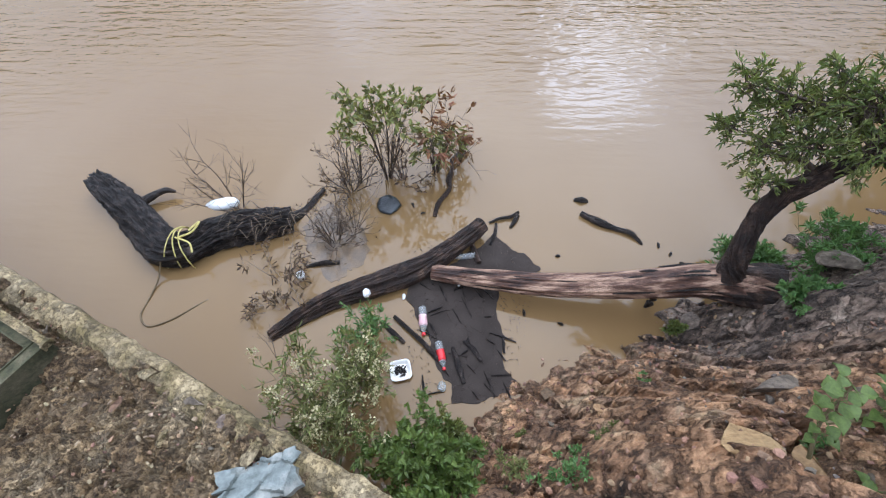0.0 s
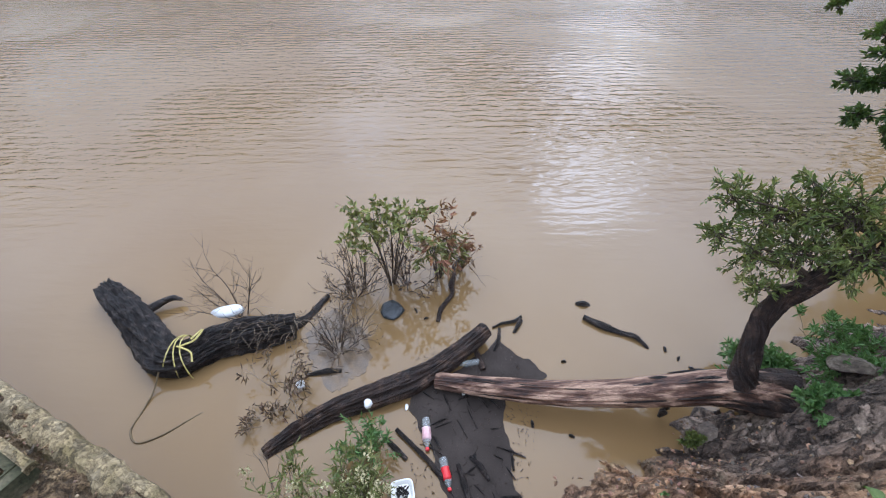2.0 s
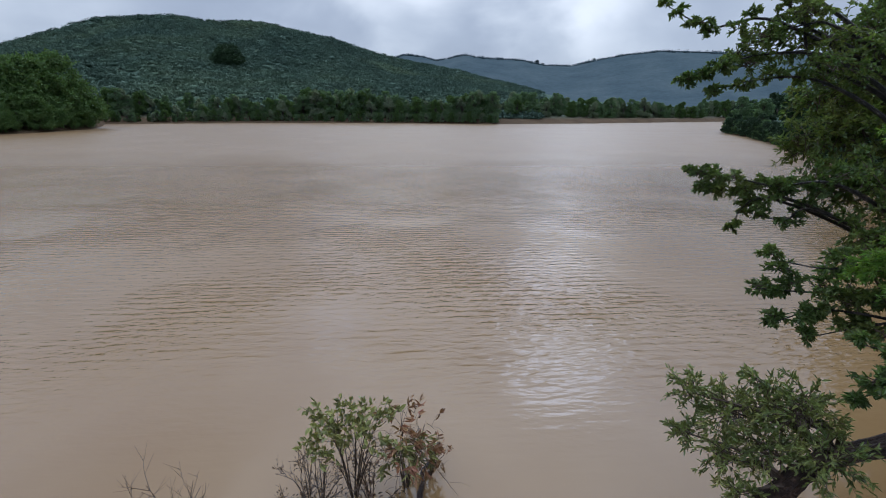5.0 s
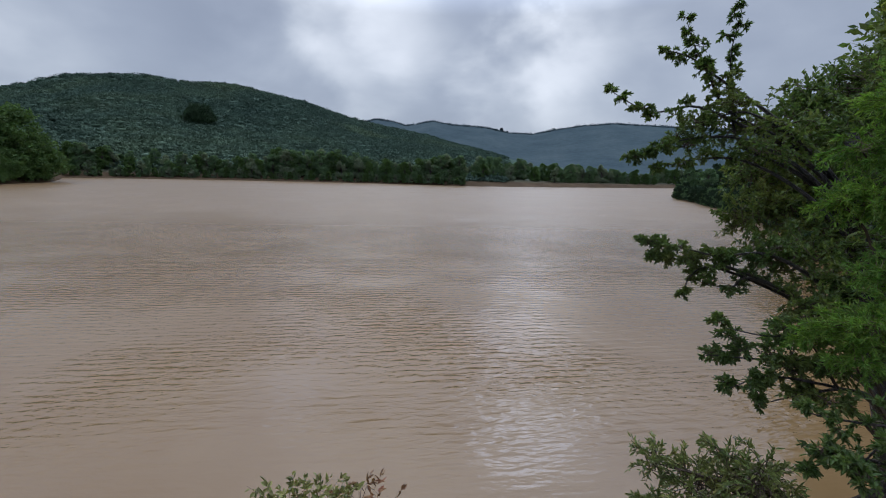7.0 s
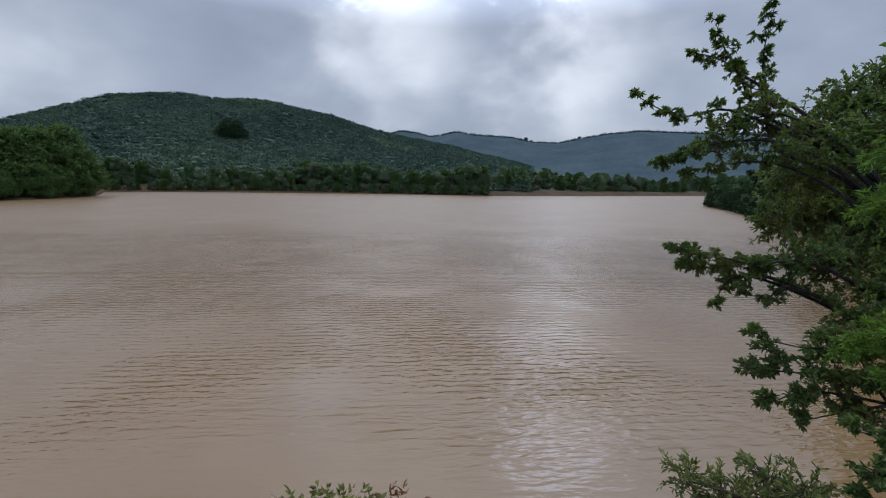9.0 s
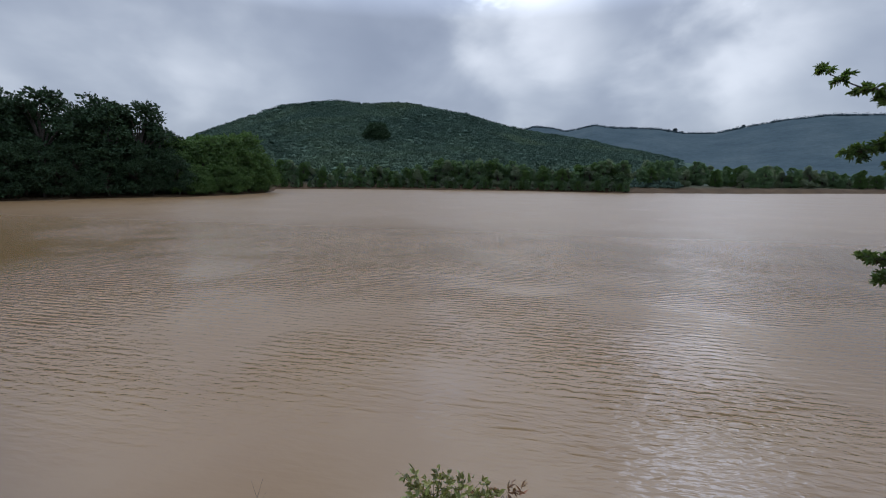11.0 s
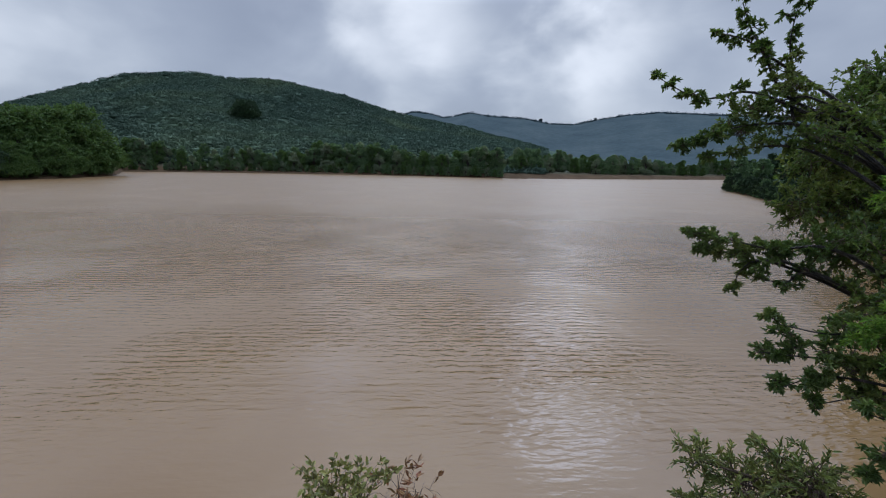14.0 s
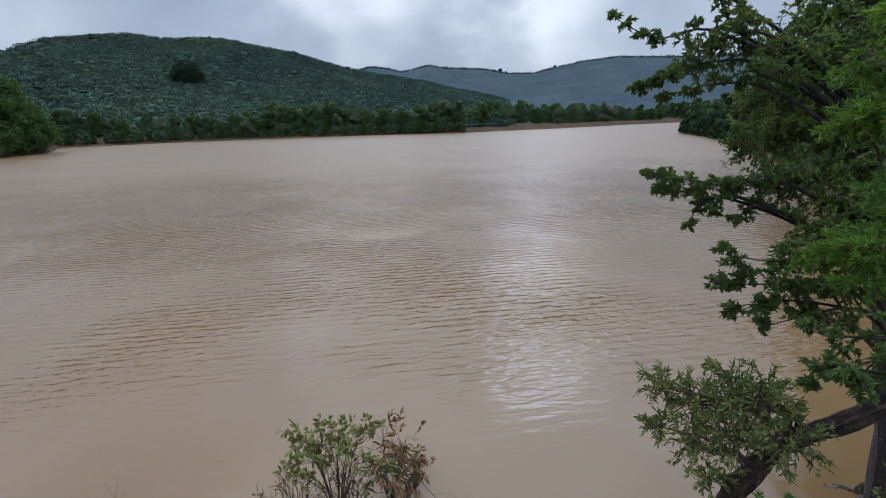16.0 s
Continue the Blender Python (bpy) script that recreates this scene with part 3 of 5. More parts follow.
def build_ground():
    az = np.radians(np.arange(0, 360, 0.6))
    rad = 0.3 * 1.045 ** np.arange(196)
    A, R = np.meshgrid(az, rad)
    x, y = (R * np.sin(A)).ravel(), (R * np.cos(A)).ravel()
    z = ground_height(x, y)
    near = (x > -9.0) & (x < 4.7) & (y > -0.4) & (y < 5.0)
    z = np.where(near, z - 0.5, z)
    n, m = len(az), len(rad)
    i, j = np.meshgrid(np.arange(m - 1), np.arange(n), indexing="ij")
    k = (j + 1) % n
    f = np.stack([i * n + j, i * n + k, (i + 1) * n + k, (i + 1) * n + j], -1).reshape(-1, 4)
    g = Geo().put(np.c_[x, y, z], f)
    g.f.append(list(range(n))[::-1])
    ob = solid("ground", g, "hill", smooth=True)
    tagged(ob, "scrub-covered hills and bare shore around the brown lake", "ground", kind="structure")
    return ob


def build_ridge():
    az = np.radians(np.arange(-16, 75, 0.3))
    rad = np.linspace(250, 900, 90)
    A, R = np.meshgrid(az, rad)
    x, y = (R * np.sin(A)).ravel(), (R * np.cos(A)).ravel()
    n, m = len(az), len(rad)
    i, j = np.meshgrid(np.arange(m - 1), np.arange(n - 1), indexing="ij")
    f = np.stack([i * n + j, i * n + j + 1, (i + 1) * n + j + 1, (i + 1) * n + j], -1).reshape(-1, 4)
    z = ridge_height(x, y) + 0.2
    tagged(solid("backdrop", Geo().put(np.c_[x, y, z], f), "ridge", smooth=True), "wooded ridge far behind the lake, distance haze put into its blue-grey colour", "ridge", kind="structure")


def cells(x, y, gen, size, lift, tilt, crack, aspect=1.0, turn=0.0):
    """Broken slabs: jittered cells, each with its own height and tilt, with cracks between."""
    c, s = math.cos(turn), math.sin(turn)
    u, v = (x * c + y * s) / aspect / size, (-x * s + y * c) / size
    iu, iv = np.floor(u).astype(int), np.floor(v).astype(int)
    lo_u, lo_v = iu.min() - 1, iv.min() - 1
    shape = (iu.max() - lo_u + 2, iv.max() - lo_v + 2)
    ju, jv = gen.uniform(0, 1, shape), gen.uniform(0, 1, shape)
    off, tu, tv = gen.uniform(-1, 1, shape) * lift, gen.normal(0, tilt, shape), gen.normal(0, tilt, shape)
    best, second, h = np.full(len(x), 9.0), np.full(len(x), 9.0), np.zeros(len(x))
    for du in (-1, 0, 1):
        for dv in (-1, 0, 1):
            a, b = iu + du - lo_u, iv + dv - lo_v
            eu, ev = u - (iu + du + ju[a, b]), v - (iv + dv + jv[a, b])
            d = np.hypot(eu, ev)
            first = d < best
            second = np.where(first, best, np.minimum(second, d))
            h = np.where(first, off[a, b] + (tu[a, b] * eu + tv[a, b] * ev) * size, h)
            best = np.minimum(best, d)
    return h - crack * np.clip(1 - (second - best) / 0.22, 0, 1)


def patch(name, x0, x1, y0, y1, step, height):
    xs, ys = np.arange(x0, x1, step), np.arange(y0, y1, step)
    X, Y = np.meshgrid(xs, ys)
    x, y = X.ravel(), Y.ravel()
    z = height(x, y)
    n, m = len(xs), len(ys)
    i, j = np.meshgrid(np.arange(m - 1), np.arange(n - 1), indexing="ij")
    f = np.stack([i * n + j, i * n + j + 1, (i + 1) * n + j + 1, (i + 1) * n + j], -1).reshape(-1, 4)
    f = f[(z[f] > -0.45).any(1)]
    return Geo().put(np.c_[x, y, z], f), np.c_[x, y, z]


gb = np.random.default_rng(3)


def bank_height(x, y):
    d = np.interp(x, SHORE_X, SHORE_Y) - y
    h = ground_height(x, y) + 0.0
    rough = cells(x, y, gb, 0.34, 0.06, 0.28, 0.06, 2.0, radians(-42)) + cells(x, y, gb, 0.15, 0.036, 0.38, 0.036, 1.8, radians(-36))
    rough += cells(x, y, gb, 0.06, 0.014, 0.3, 0.012, 1.2, radians(20))
    return h + rough * np.clip(0.35 + d * 1.2, 0.25, 1.0) - 0.02


build_ground()
build_ridge()
g, BANK = patch("rock_bank", -0.55, 5.0, -0.6, 3.4, 0.016, bank_height)
bank = tagged(solid("rock_bank", g, "bank"), "broken red-brown and grey rock bank sloping into the water", "rock bank", kind="structure")


def bank_z(x, y):
    k = np.argmin((BANK[:, 0] - x) ** 2 + (BANK[:, 1] - y) ** 2)
    return float(BANK[k, 2])


# the lake
g = Geo().put([(-900, -60, 0), (900, -60, 0), (900, 900, 0), (-900, 900, 0)], [[0, 1, 2, 3]])
tagged(solid("water", g, "water"), "muddy tan-brown lake water with light wind ripples", "water", kind="structure")

# the dam wall: a line of old concrete, rubble and soil behind its rim
W0, W1 = np.array([-0.205, 0.295]), np.array([-2.805, 1.597])
WAY = unit(W1 - W0)
BACK = np.array([-WAY[1], WAY[0]]) * (1 if np.dot((-WAY[1], WAY[0]), (0, -1)) > 0 else -1)
WALL_TOP = 0.9


def wall_point(u, v):
    return W0 + WAY * u + BACK * v


def build_wall():
    # concrete body with a worn rim
    g = Geo()
    us = np.linspace(-0.5, 9.5, 620)
    prof = [(0.0, -1.4), (0.0, -0.2), (0.0, -0.05), (0.008, -0.012), (0.03, 0.004), (0.07, 0.008), (0.11, -0.004), (0.15, -0.03), (0.2, -0.12), (0.3, -1.4)]
    for u in us:
        for v, z in prof:
            w = 0.02 * noise.noise(Vector((u * 7, v * 9, z * 3))) + 0.012 * noise.noise(Vector((u * 19, v * 20, z * 3))) + 0.02 * noise.noise(Vector((u * 0.8, 0, 3)))
            p = wall_point(u, v + (w if v < 0.25 else 0))
            g.v.append(np.array([[p[0], p[1], WALL_TOP + z + (0.02 * noise.noise(Vector((u * 9, v * 14, 1))) if z > -0.2 else 0)]]))
            g.n += 1
    k = len(prof)
    for i in range(len(us) - 1):
        for j in range(k - 1):
            g.f.append([i * k + j, i * k + j + 1, (i + 1) * k + j + 1, (i + 1) * k + j])
    tagged(solid("dam_wall", g, "concrete"), "old mossy concrete dam wall with a worn rim", "wall", kind="structure")
    # rubble and soil on top of it
    gw = np.random.default_rng(11)
    uu, vv = np.meshgrid(np.arange(-0.5, 5.0, 0.018), np.arange(0.06, 2.4, 0.018))
    u, v = uu.ravel(), vv.ravel()
    z = WALL_TOP - 0.015 + np.clip(v - 1.4, 0, 2) * 0.3
    z = z + cells(u, v, gw, 0.26, 0.03, 0.14, 0.02, 1.3, 0.3) + cells(u, v, gw, 0.08, 0.017, 0.25, 0.014) + cells(u, v, gw, 0.045, 0.009, 0.3, 0.007)
    z -= 0.06 * np.clip(1 - np.abs(v - 0.75) / 0.5, 0, 1)
    q = W0 + u[:, None] * WAY + v[:, None] * BACK
    n = uu.shape[1]
    m = uu.shape[0]
    i, j = np.meshgrid(np.arange(m - 1), np.arange(n - 1), indexing="ij")
    f = np.stack([i * n + j, i * n + j + 1, (i + 1) * n + j + 1, (i + 1) * n + j], -1).reshape(-1, 4)
    g = Geo().put(np.c_[q, z], f)
    return tagged(solid("rubble_ground", g, "rubble"), "gritty brown soil and broken mortar behind the wall rim", "ground", kind="structure")


rubble = build_wall()


# ---- trees and shrubs ----
def grow(name, at, label, category, limbs, clusters, leaf, leaf_len, leaf_w, per_twig, wood="twig", seed=1, group="", twig_r=0.003, trunk_sides=8, crown_label="", trunk_rough=0.0, simple=False, **more):
    """A woody plant: limbs as tubes (points, radii), and crown clusters."""
    gen = np.random.default_rng(seed)
    ob = thing(name, at, label, category, group)
    g = Geo()
    for pts, radii in limbs:
        g.put(*tube(curve_points(pts, max(6, len(pts) * 5)), radii, trunk_sides, rough=trunk_rough, seed=seed))
    crown, twigs = foliage(gen, clusters, leaf_len, leaf_w, per_twig, twig_r, simple=simple, **more)
    if limbs:
        part("trunk", g, wood, ob, smooth=True)
    if twigs.n:
        part("twig_growth", twigs, wood, ob)
    if crown.n:
        part("crown", crown, leaf, ob, crown_label)
    return ob


def tree_plan(gen, h, w, n, trunk=0.03, low=0.2):
    """Limbs and crown clusters of an upright tree of height h and half width w."""
    limbs, clusters = [([(0, 0, -0.3), (gen.normal(0, 0.03) * h, gen.normal(0, 0.03) * h, h * 0.4), (0, 0, h * 0.85)], [trunk * h, trunk * h * 0.6, trunk * h * 0.15])], []
    for i in range(n):
        a, s = gen.uniform(0, 6.28), gen.uniform(low, 0.95)
        reach = w * (1 - 0.75 * max(0, (s - 0.45) / 0.55) ** 1.4) * gen.uniform(0.55, 1.0)
        c = np.array([math.cos(a) * reach * 0.75, math.sin(a) * reach * 0.75, h * s])
        size = w * gen.uniform(0.22, 0.42)
        clusters.append((c, (size, size, size * 0.75), 34))
        limbs.append(([(0, 0, h * s * 0.55), c * (0.5, 0.5, 0.85), c], [trunk * h * 0.35, trunk * h * 0.2, trunk * h * 0.06]))
    return limbs, clusters


def far_tree(name, label, h, w, n, leaf, size, seed, per=11, low=0.2, group=""):
    gen = np.random.default_rng(seed)
    limbs, clusters = tree_plan(gen, h, w, n, low=low)
    return grow(name, (0, 0, 0), label, "tree", limbs, clusters, leaf, size, size * 0.6, per, wood="far_bark", seed=seed, group=group, twig_r=0, trunk_sides=5, simple=True, flat=0.4, cover=0.95, root=0.5)


def spread_copies(models, spots):
    """The first spots take the models themselves, the rest copies."""
    for i, (x, y, s, turn) in enumerate(spots):
        z = float(ground_height(np.array([x]), np.array([y]))[0])
        m = Matrix.Translation((x, y, max(z, -0.1))) @ Matrix.Rotation(turn, 4, "Z") @ Matrix.Diagonal((s, s, s, 1))
        if i < len(models):
            models[i].matrix_basis = m
        else:
            copy_thing(models[i % len(models)], m)


def polar(az, r):
    return r * math.sin(radians(az)), r * math.cos(radians(az))


gt = np.random.default_rng(21)
# dark stand on the near point of the far shore
models = [far_tree("broadleaf_tree", "tall dark broadleaf tree on the lake shore", 12.5, 5.6, 46, "far_dark", 0.42, s, group="dark stand on the point", low=0.06) for s in (1, 2, 3)]
spots = [(*polar(a, r), s, gt.uniform(0, 6)) for a, r, s in [(-57, 82, 1.0), (-53.5, 81, 1.06), (-50.8, 84, 0.95), (-48.2, 82, 1.06), (-45.8, 83, 0.98), (-43.8, 85, 0.84), (-60, 80, 1), (-64, 78, 1), (-55, 90, 1.0), (-49, 92, 1.0)]]
spots += [(*polar(a, float(np.interp(a, FAR_AZ, FAR_R)) + gt.uniform(0.5, 2.0)), gt.uniform(0.42, 0.6), gt.uniform(0, 6)) for a in np.arange(-65, -42, 1.25)]
spread_copies(models, spots)
models = [far_tree("willow_tree", "rounded light-green willow hanging over the water", 8.5, 5.4, 50, "far_willow", 0.36, s, low=0.04, group="willows on the point") for s in (4, 5)]
spots = [(*polar(a, r), s, gt.uniform(0, 6)) for a, r, s in [(-42.6, 86, 0.9), (-40, 87, 0.98), (-37.6, 90, 1.1), (-35.6, 94, 1.12), (-34.0, 95.5, 0.8)]]
spots += [(*polar(a, float(np.interp(a, FAR_AZ, FAR_R)) + gt.uniform(0.5, 1.5)), gt.uniform(0.4, 0.6), gt.uniform(0, 6)) for a in (-42, -40.9, -39.8, -38.7, -37.6, -36.6, -35.6, -34.8, -34.1)]
spread_copies(models, spots)
# trees along the far shore
models = [far_tree("shore_tree", "grey-green tree at the foot of the far hill", 7.0, 2.7, 34, lf, 0.30, s, per=16, group="trees along the far shore", low=0.03) for s, lf in ((6, "far_leaf"), (7, "far_willow"), (8, "far_leaf"), (9, "far_grey"))]
spots = []
for i in range(80):
    a = -32 + 43 * (i + gt.uniform(-0.45, 0.45)) / 80
    r = float(np.interp(a, FAR_AZ, FAR_R)) + gt.uniform(1.5, 8)
    tall = np.interp(a, [-32, -26, -14, -12, -5, 2, 6, 8.5, 11], [0.9, 0.75, 0.85, 1.15, 1.15, 0.95, 1.0, 1.4, 1.0])
    spots.append((*polar(a, r), float(tall) * gt.uniform(0.72, 1.08), gt.uniform(0, 6)))
for i in range(75):
    # low growth along the waterline
    a = -32.2 + 43.2 * (i + gt.uniform(-0.45, 0.45)) / 75
    spots.append((*polar(a, float(np.interp(a, FAR_AZ, FAR_R)) + gt.uniform(0.1, 0.9)), gt.uniform(0.3, 0.5), gt.uniform(0, 6)))
for i in range(120):
    a = 11.5 + 32 * (i + gt.uniform(-0.5, 0.5)) / 120
    spots.append((*polar(a, float(np.interp(a, FAR_AZ, FAR_R)) + gt.uniform(9, 32)), gt.uniform(0.5, 1.2), gt.uniform(0, 6)))
spread_copies(models, spots)
# trees along the right-hand shore
models = [far_tree("bank_tree", "dense green tree at the water's edge", 6.5, 3.0, 34, lf, 0.3, s, low=0.05, group="trees along the near shore") for s, lf in ((10, "far_leaf"), (11, "far_dark"))]
spots = [(x, y, s, gt.uniform(0, 6)) for x, y, s in [(53.5, 71, 0.6), (55, 73, 0.8), (58, 74, 1.0), (62, 74, 1.2), (50, 62, 0.8), (46.5, 53, 0.8), (43, 45, 0.8), (39.5, 38, 0.8), (35, 31, 0.8), (31, 25, 0.8), (27, 19, 0.75), (66, 78, 1.3), (60, 68, 1.2), (52, 52, 1.2), (44, 38, 1.2), (37, 28, 1.2)]]
for k in range(70):
    # bushes hanging over the waterline
    x = 16 + 38 * k / 70 + gt.uniform(-0.3, 0.3)
    spots.append((x + 0.3, float(np.interp(x, SHORE_X, SHORE_Y)) + 0.5, gt.uniform(0.4, 0.7), gt.uniform(0, 6)))
spread_copies(models, spots)


def scrub(name, label, material, n, az, r, height, low, high, tufts, leaf, gen):
    """Low rounded bushes with loose leafy tufts over a hillside."""
    ico = blob(gen, (1, 1, 1), level=1, sharp=0.0)
    a = gen.uniform(*az, n)
    d = r[0] + (r[1] - r[0]) * gen.uniform(0, 1, n) ** 0.8
    d = np.maximum(d, np.interp(a, FAR_AZ, FAR_R) + 7)
    x, y = d * np.sin(np.radians(a)), d * np.cos(np.radians(a))
    z = height(x, y)
    size = low + (high - low) * gen.uniform(0, 1, n) ** 2.2
    c = np.c_[x, y, z + size * 0.1]
    k = len(ico[0])
    v = c[:, None] + ico[0][None] * gen.uniform(0.7, 1.0, (n, k, 1)) * size[:, None, None] * np.array([1.1, 1.1, 0.32])
    f = np.array(ico[1])[None] + (np.arange(n) * k)[:, None, None]
    g = Geo().put(v.reshape(-1, 3), f.reshape(-1, 3))
    way = in_ball(gen, n * tufts, 0.85)
    way[:, 2] = np.abs(way[:, 2])
    p = np.repeat(c, tufts, 0) + way * np.repeat(size, tufts)[:, None] * (1.1, 1.1, 0.5)
    v, f = leaves(p, unit(way + gen.normal(0, 0.6, way.shape)), leaf, leaf * 0.8, gen, 0.3, True)
    tagged(solid(name, g.put(v, f), material, smooth=True), label, "woodland", kind="stuff")


gw = np.random.default_rng(31)
scrub("scrub_woodland", "dense dark green scrub and low trees covering the near hill", "far_wood", 11500, (-46, 16), (119, 310), ground_height, 0.9, 2.6, 34, 0.62, gw)
scrub("ridge_woodland", "woods on the distant ridge, haze put into their blue-grey colour", "ridge_wood", 1300, (-6, 50), (545, 615), lambda x, y: np.maximum(ridge_height(x, y) + 0.2, ground_height(x, y)), 2.0, 4.2, 8, 1.0, gw)
dark = far_tree("lone_tree", "single broad dark tree on the hillside", 5.6, 6.6, 90, "far_dark", 0.5, 41, per=18, low=0.15)
x, y = polar(-20.2, 197)
dark.matrix_basis = Matrix.Translation((x, y, float(ground_height(np.array([x]), np.array([y]))[0]) - 0.4)) @ Matrix.Diagonal((1, 1, 1.1, 1))
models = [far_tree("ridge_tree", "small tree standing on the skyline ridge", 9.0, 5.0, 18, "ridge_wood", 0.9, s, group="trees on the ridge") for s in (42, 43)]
for i, (a, h) in enumerate([(15.2, 0.7), (15.9, 0.5), (20.2, 0.55), (20.9, 0.75), (21.6, 0.8), (22.3, 0.65), (10.4, 0.5), (-17.5, 0.4), (-9.0, 0.35)]):
    r = 598 if a > 0 else 300
    x, y = polar(a, r)
    z = float((ridge_height if a > 0 else ground_height)(np.array([x]), np.array([y]))[0])
    m = Matrix.Translation((x, y, z - 0.3)) @ Matrix.Rotation(a, 4, "Z") @ Matrix.Diagonal((h, h, h, 1))
    if i < 2:
        models[i].matrix_basis = m
    else:
        copy_thing(models[i % 2], m)


# ---- the near tree that leans over the water ----
LOW = [((1.95, 2.55, 1.52), (0.21, 0.21, 0.25), 60), ((2.13, 2.37, 1.48), (0.28, 0.28, 0.28), 110), ((2.27, 2.23, 1.58), (0.27, 0.27, 0.32), 110), ((1.88, 2.43, 1.28), (0.17, 0.17, 0.14), 40), ((2.02, 2.21, 1.26), (0.25, 0.25, 0.23), 70), ((2.00, 2.04, 1.15), (0.16, 0.16, 0.12), 30), ((2.19, 2.09, 1.41), (0.27, 0.27, 0.22), 80), ((2.28, 2.04, 1.69), (0.26, 0.26, 0.30), 110), ((2.30, 1.85, 1.57), (0.25, 0.25, 0.25), 80), ((2.22, 2.32, 1.76), (0.13, 0.13, 0.11), 20)]
# boughs: points along each, the reach of its twigs at base and tip, and twigs to a tuft
UPPER = [([(2.92, 3.3, 3.8), (2.84, 3.37, 4.26), (2.81, 3.39, 4.5), (2.84, 3.37, 4.85)], 0.13, 0.06, 9), ([(2.84, 3.37, 4.05), (2.69, 3.48, 4.38), (2.60, 3.55, 4.58), (2.54, 3.6, 4.78)], 0.14, 0.06, 10), ([(2.72, 3.47, 4.36), (2.58, 3.57, 4.5), (2.40, 3.69, 4.58)], 0.10, 0.06, 9),
         ([(2.88, 3.3, 3.95), (2.64, 3.52, 4.1), (2.4, 3.69, 4.06), (2.24, 3.78, 4.13), (2.09, 3.87, 4.24)], 0.19, 0.07, 16), ([(2.95, 3.2, 3.8), (2.68, 3.37, 3.84), (2.42, 3.55, 3.78), (2.2, 3.68, 3.66)], 0.24, 0.09, 30), ([(2.95, 3.2, 4.0), (2.8, 3.3, 4.02), (2.5, 3.55, 3.92)], 0.22, 0.14, 28), ([(2.9, 3.2, 3.65), (2.64, 3.4, 3.66), (2.44, 3.53, 3.6)], 0.18, 0.1, 22)]
MIDDLE = [([(2.95, 2.9, 2.95), (2.7, 3.1, 2.9), (2.45, 3.29, 2.95), (2.23, 3.43, 2.98)], 0.17, 0.09, 22), ([(2.75, 3.05, 2.82), (2.6, 3.18, 2.78), (2.42, 3.31, 2.86), (2.3, 3.38, 2.88)], 0.14, 0.08, 18), ([(2.7, 3.1, 2.8), (2.56, 3.21, 2.7), (2.54, 3.22, 2.52)], 0.10, 0.06, 11), ([(2.9, 2.95, 2.75), (2.78, 3.02, 2.66), (2.66, 3.12, 2.66)], 0.12, 0.07, 12)]
LOWER = [([(2.75, 2.3, 2.55), (2.55, 2.4, 2.5), (2.36, 2.59, 2.5)], 0.16, 0.08, 22), ([(2.7, 2.2, 2.4), (2.5, 2.46, 2.32), (2.32, 2.63, 2.28)], 0.17, 0.08, 24), ([(2.7, 2.1, 2.3), (2.5, 2.32, 2.26), (2.37, 2.45, 2.12)], 0.17, 0.07, 24), ([(2.75, 2.05, 2.3), (2.6, 2.18, 2.2), (2.5, 2.31, 2.08)], 0.16, 0.08, 22),
         ([(2.55, 1.6, 2.35), (2.4, 1.75, 2.3), (2.33, 1.88, 2.27)], 0.16, 0.08, 16), ([(2.5, 1.5, 2.2), (2.32, 1.63, 2.18), (2.2, 1.76, 2.03)], 0.16, 0.06, 18), ([(2.5, 1.45, 2.35), (2.36, 1.55, 2.3), (2.25, 1.58, 2.08)], 0.18, 0.14, 24)]
BULK = [((3.58, 3.78, 3.54), 0.4), ((3.9, 3.75, 3.77), 0.42), ((3.74, 3.87, 4.05), 0.31), ((4.14, 3.79, 4.11), 0.43), ((4.04, 3.87, 4.34), 0.29), ((4.44, 3.75, 4.33), 0.45), ((4.74, 3.7, 4.5), 0.46), ((3.28, 3.51, 3.17), 0.31), ((3.53, 3.41, 3.24), 0.38), ((3.82, 3.39, 3.5), 0.39), ((4.1, 3.38, 3.81), 0.41), ((4.41, 3.31, 3.97), 0.42), ((3.19, 3.18, 2.87), 0.29), ((3.35, 3.02, 2.9), 0.35),
        ((3.73, 3.05, 3.14), 0.37), ((4.01, 3.01, 3.47), 0.39), ((3.25, 3.2, 3.85), 0.34), ((3.13, 2.66, 2.58), 0.32), ((3.4, 2.66, 2.75), 0.33), ((3.67, 2.63, 3.02), 0.35), ((3.0, 2.19, 2.55), 0.29), ((3.24, 2.2, 2.73), 0.3), ((2.94, 1.93, 2.55), 0.25)]
FERN = [((2.89, 2.17, 3.95), 0.24), ((2.82, 2.26, 3.68), 0.22), ((2.93, 2.12, 3.68), 0.25), ((2.71, 2.23, 3.39), 0.19), ((2.81, 2.12, 3.41), 0.22), ((2.9, 2.0, 3.35), 0.22), ((3.0, 2.19, 4.11), 0.2), ((2.55, 2.14, 2.58), 0.16), ((2.63, 2.02, 2.68), 0.2), ((2.62, 1.88, 2.75), 0.2), ((2.58, 1.91, 2.54), 0.18), ((2.8, 2.0, 3.0), 0.22), ((2.85, 1.9, 2.8), 0.24)]


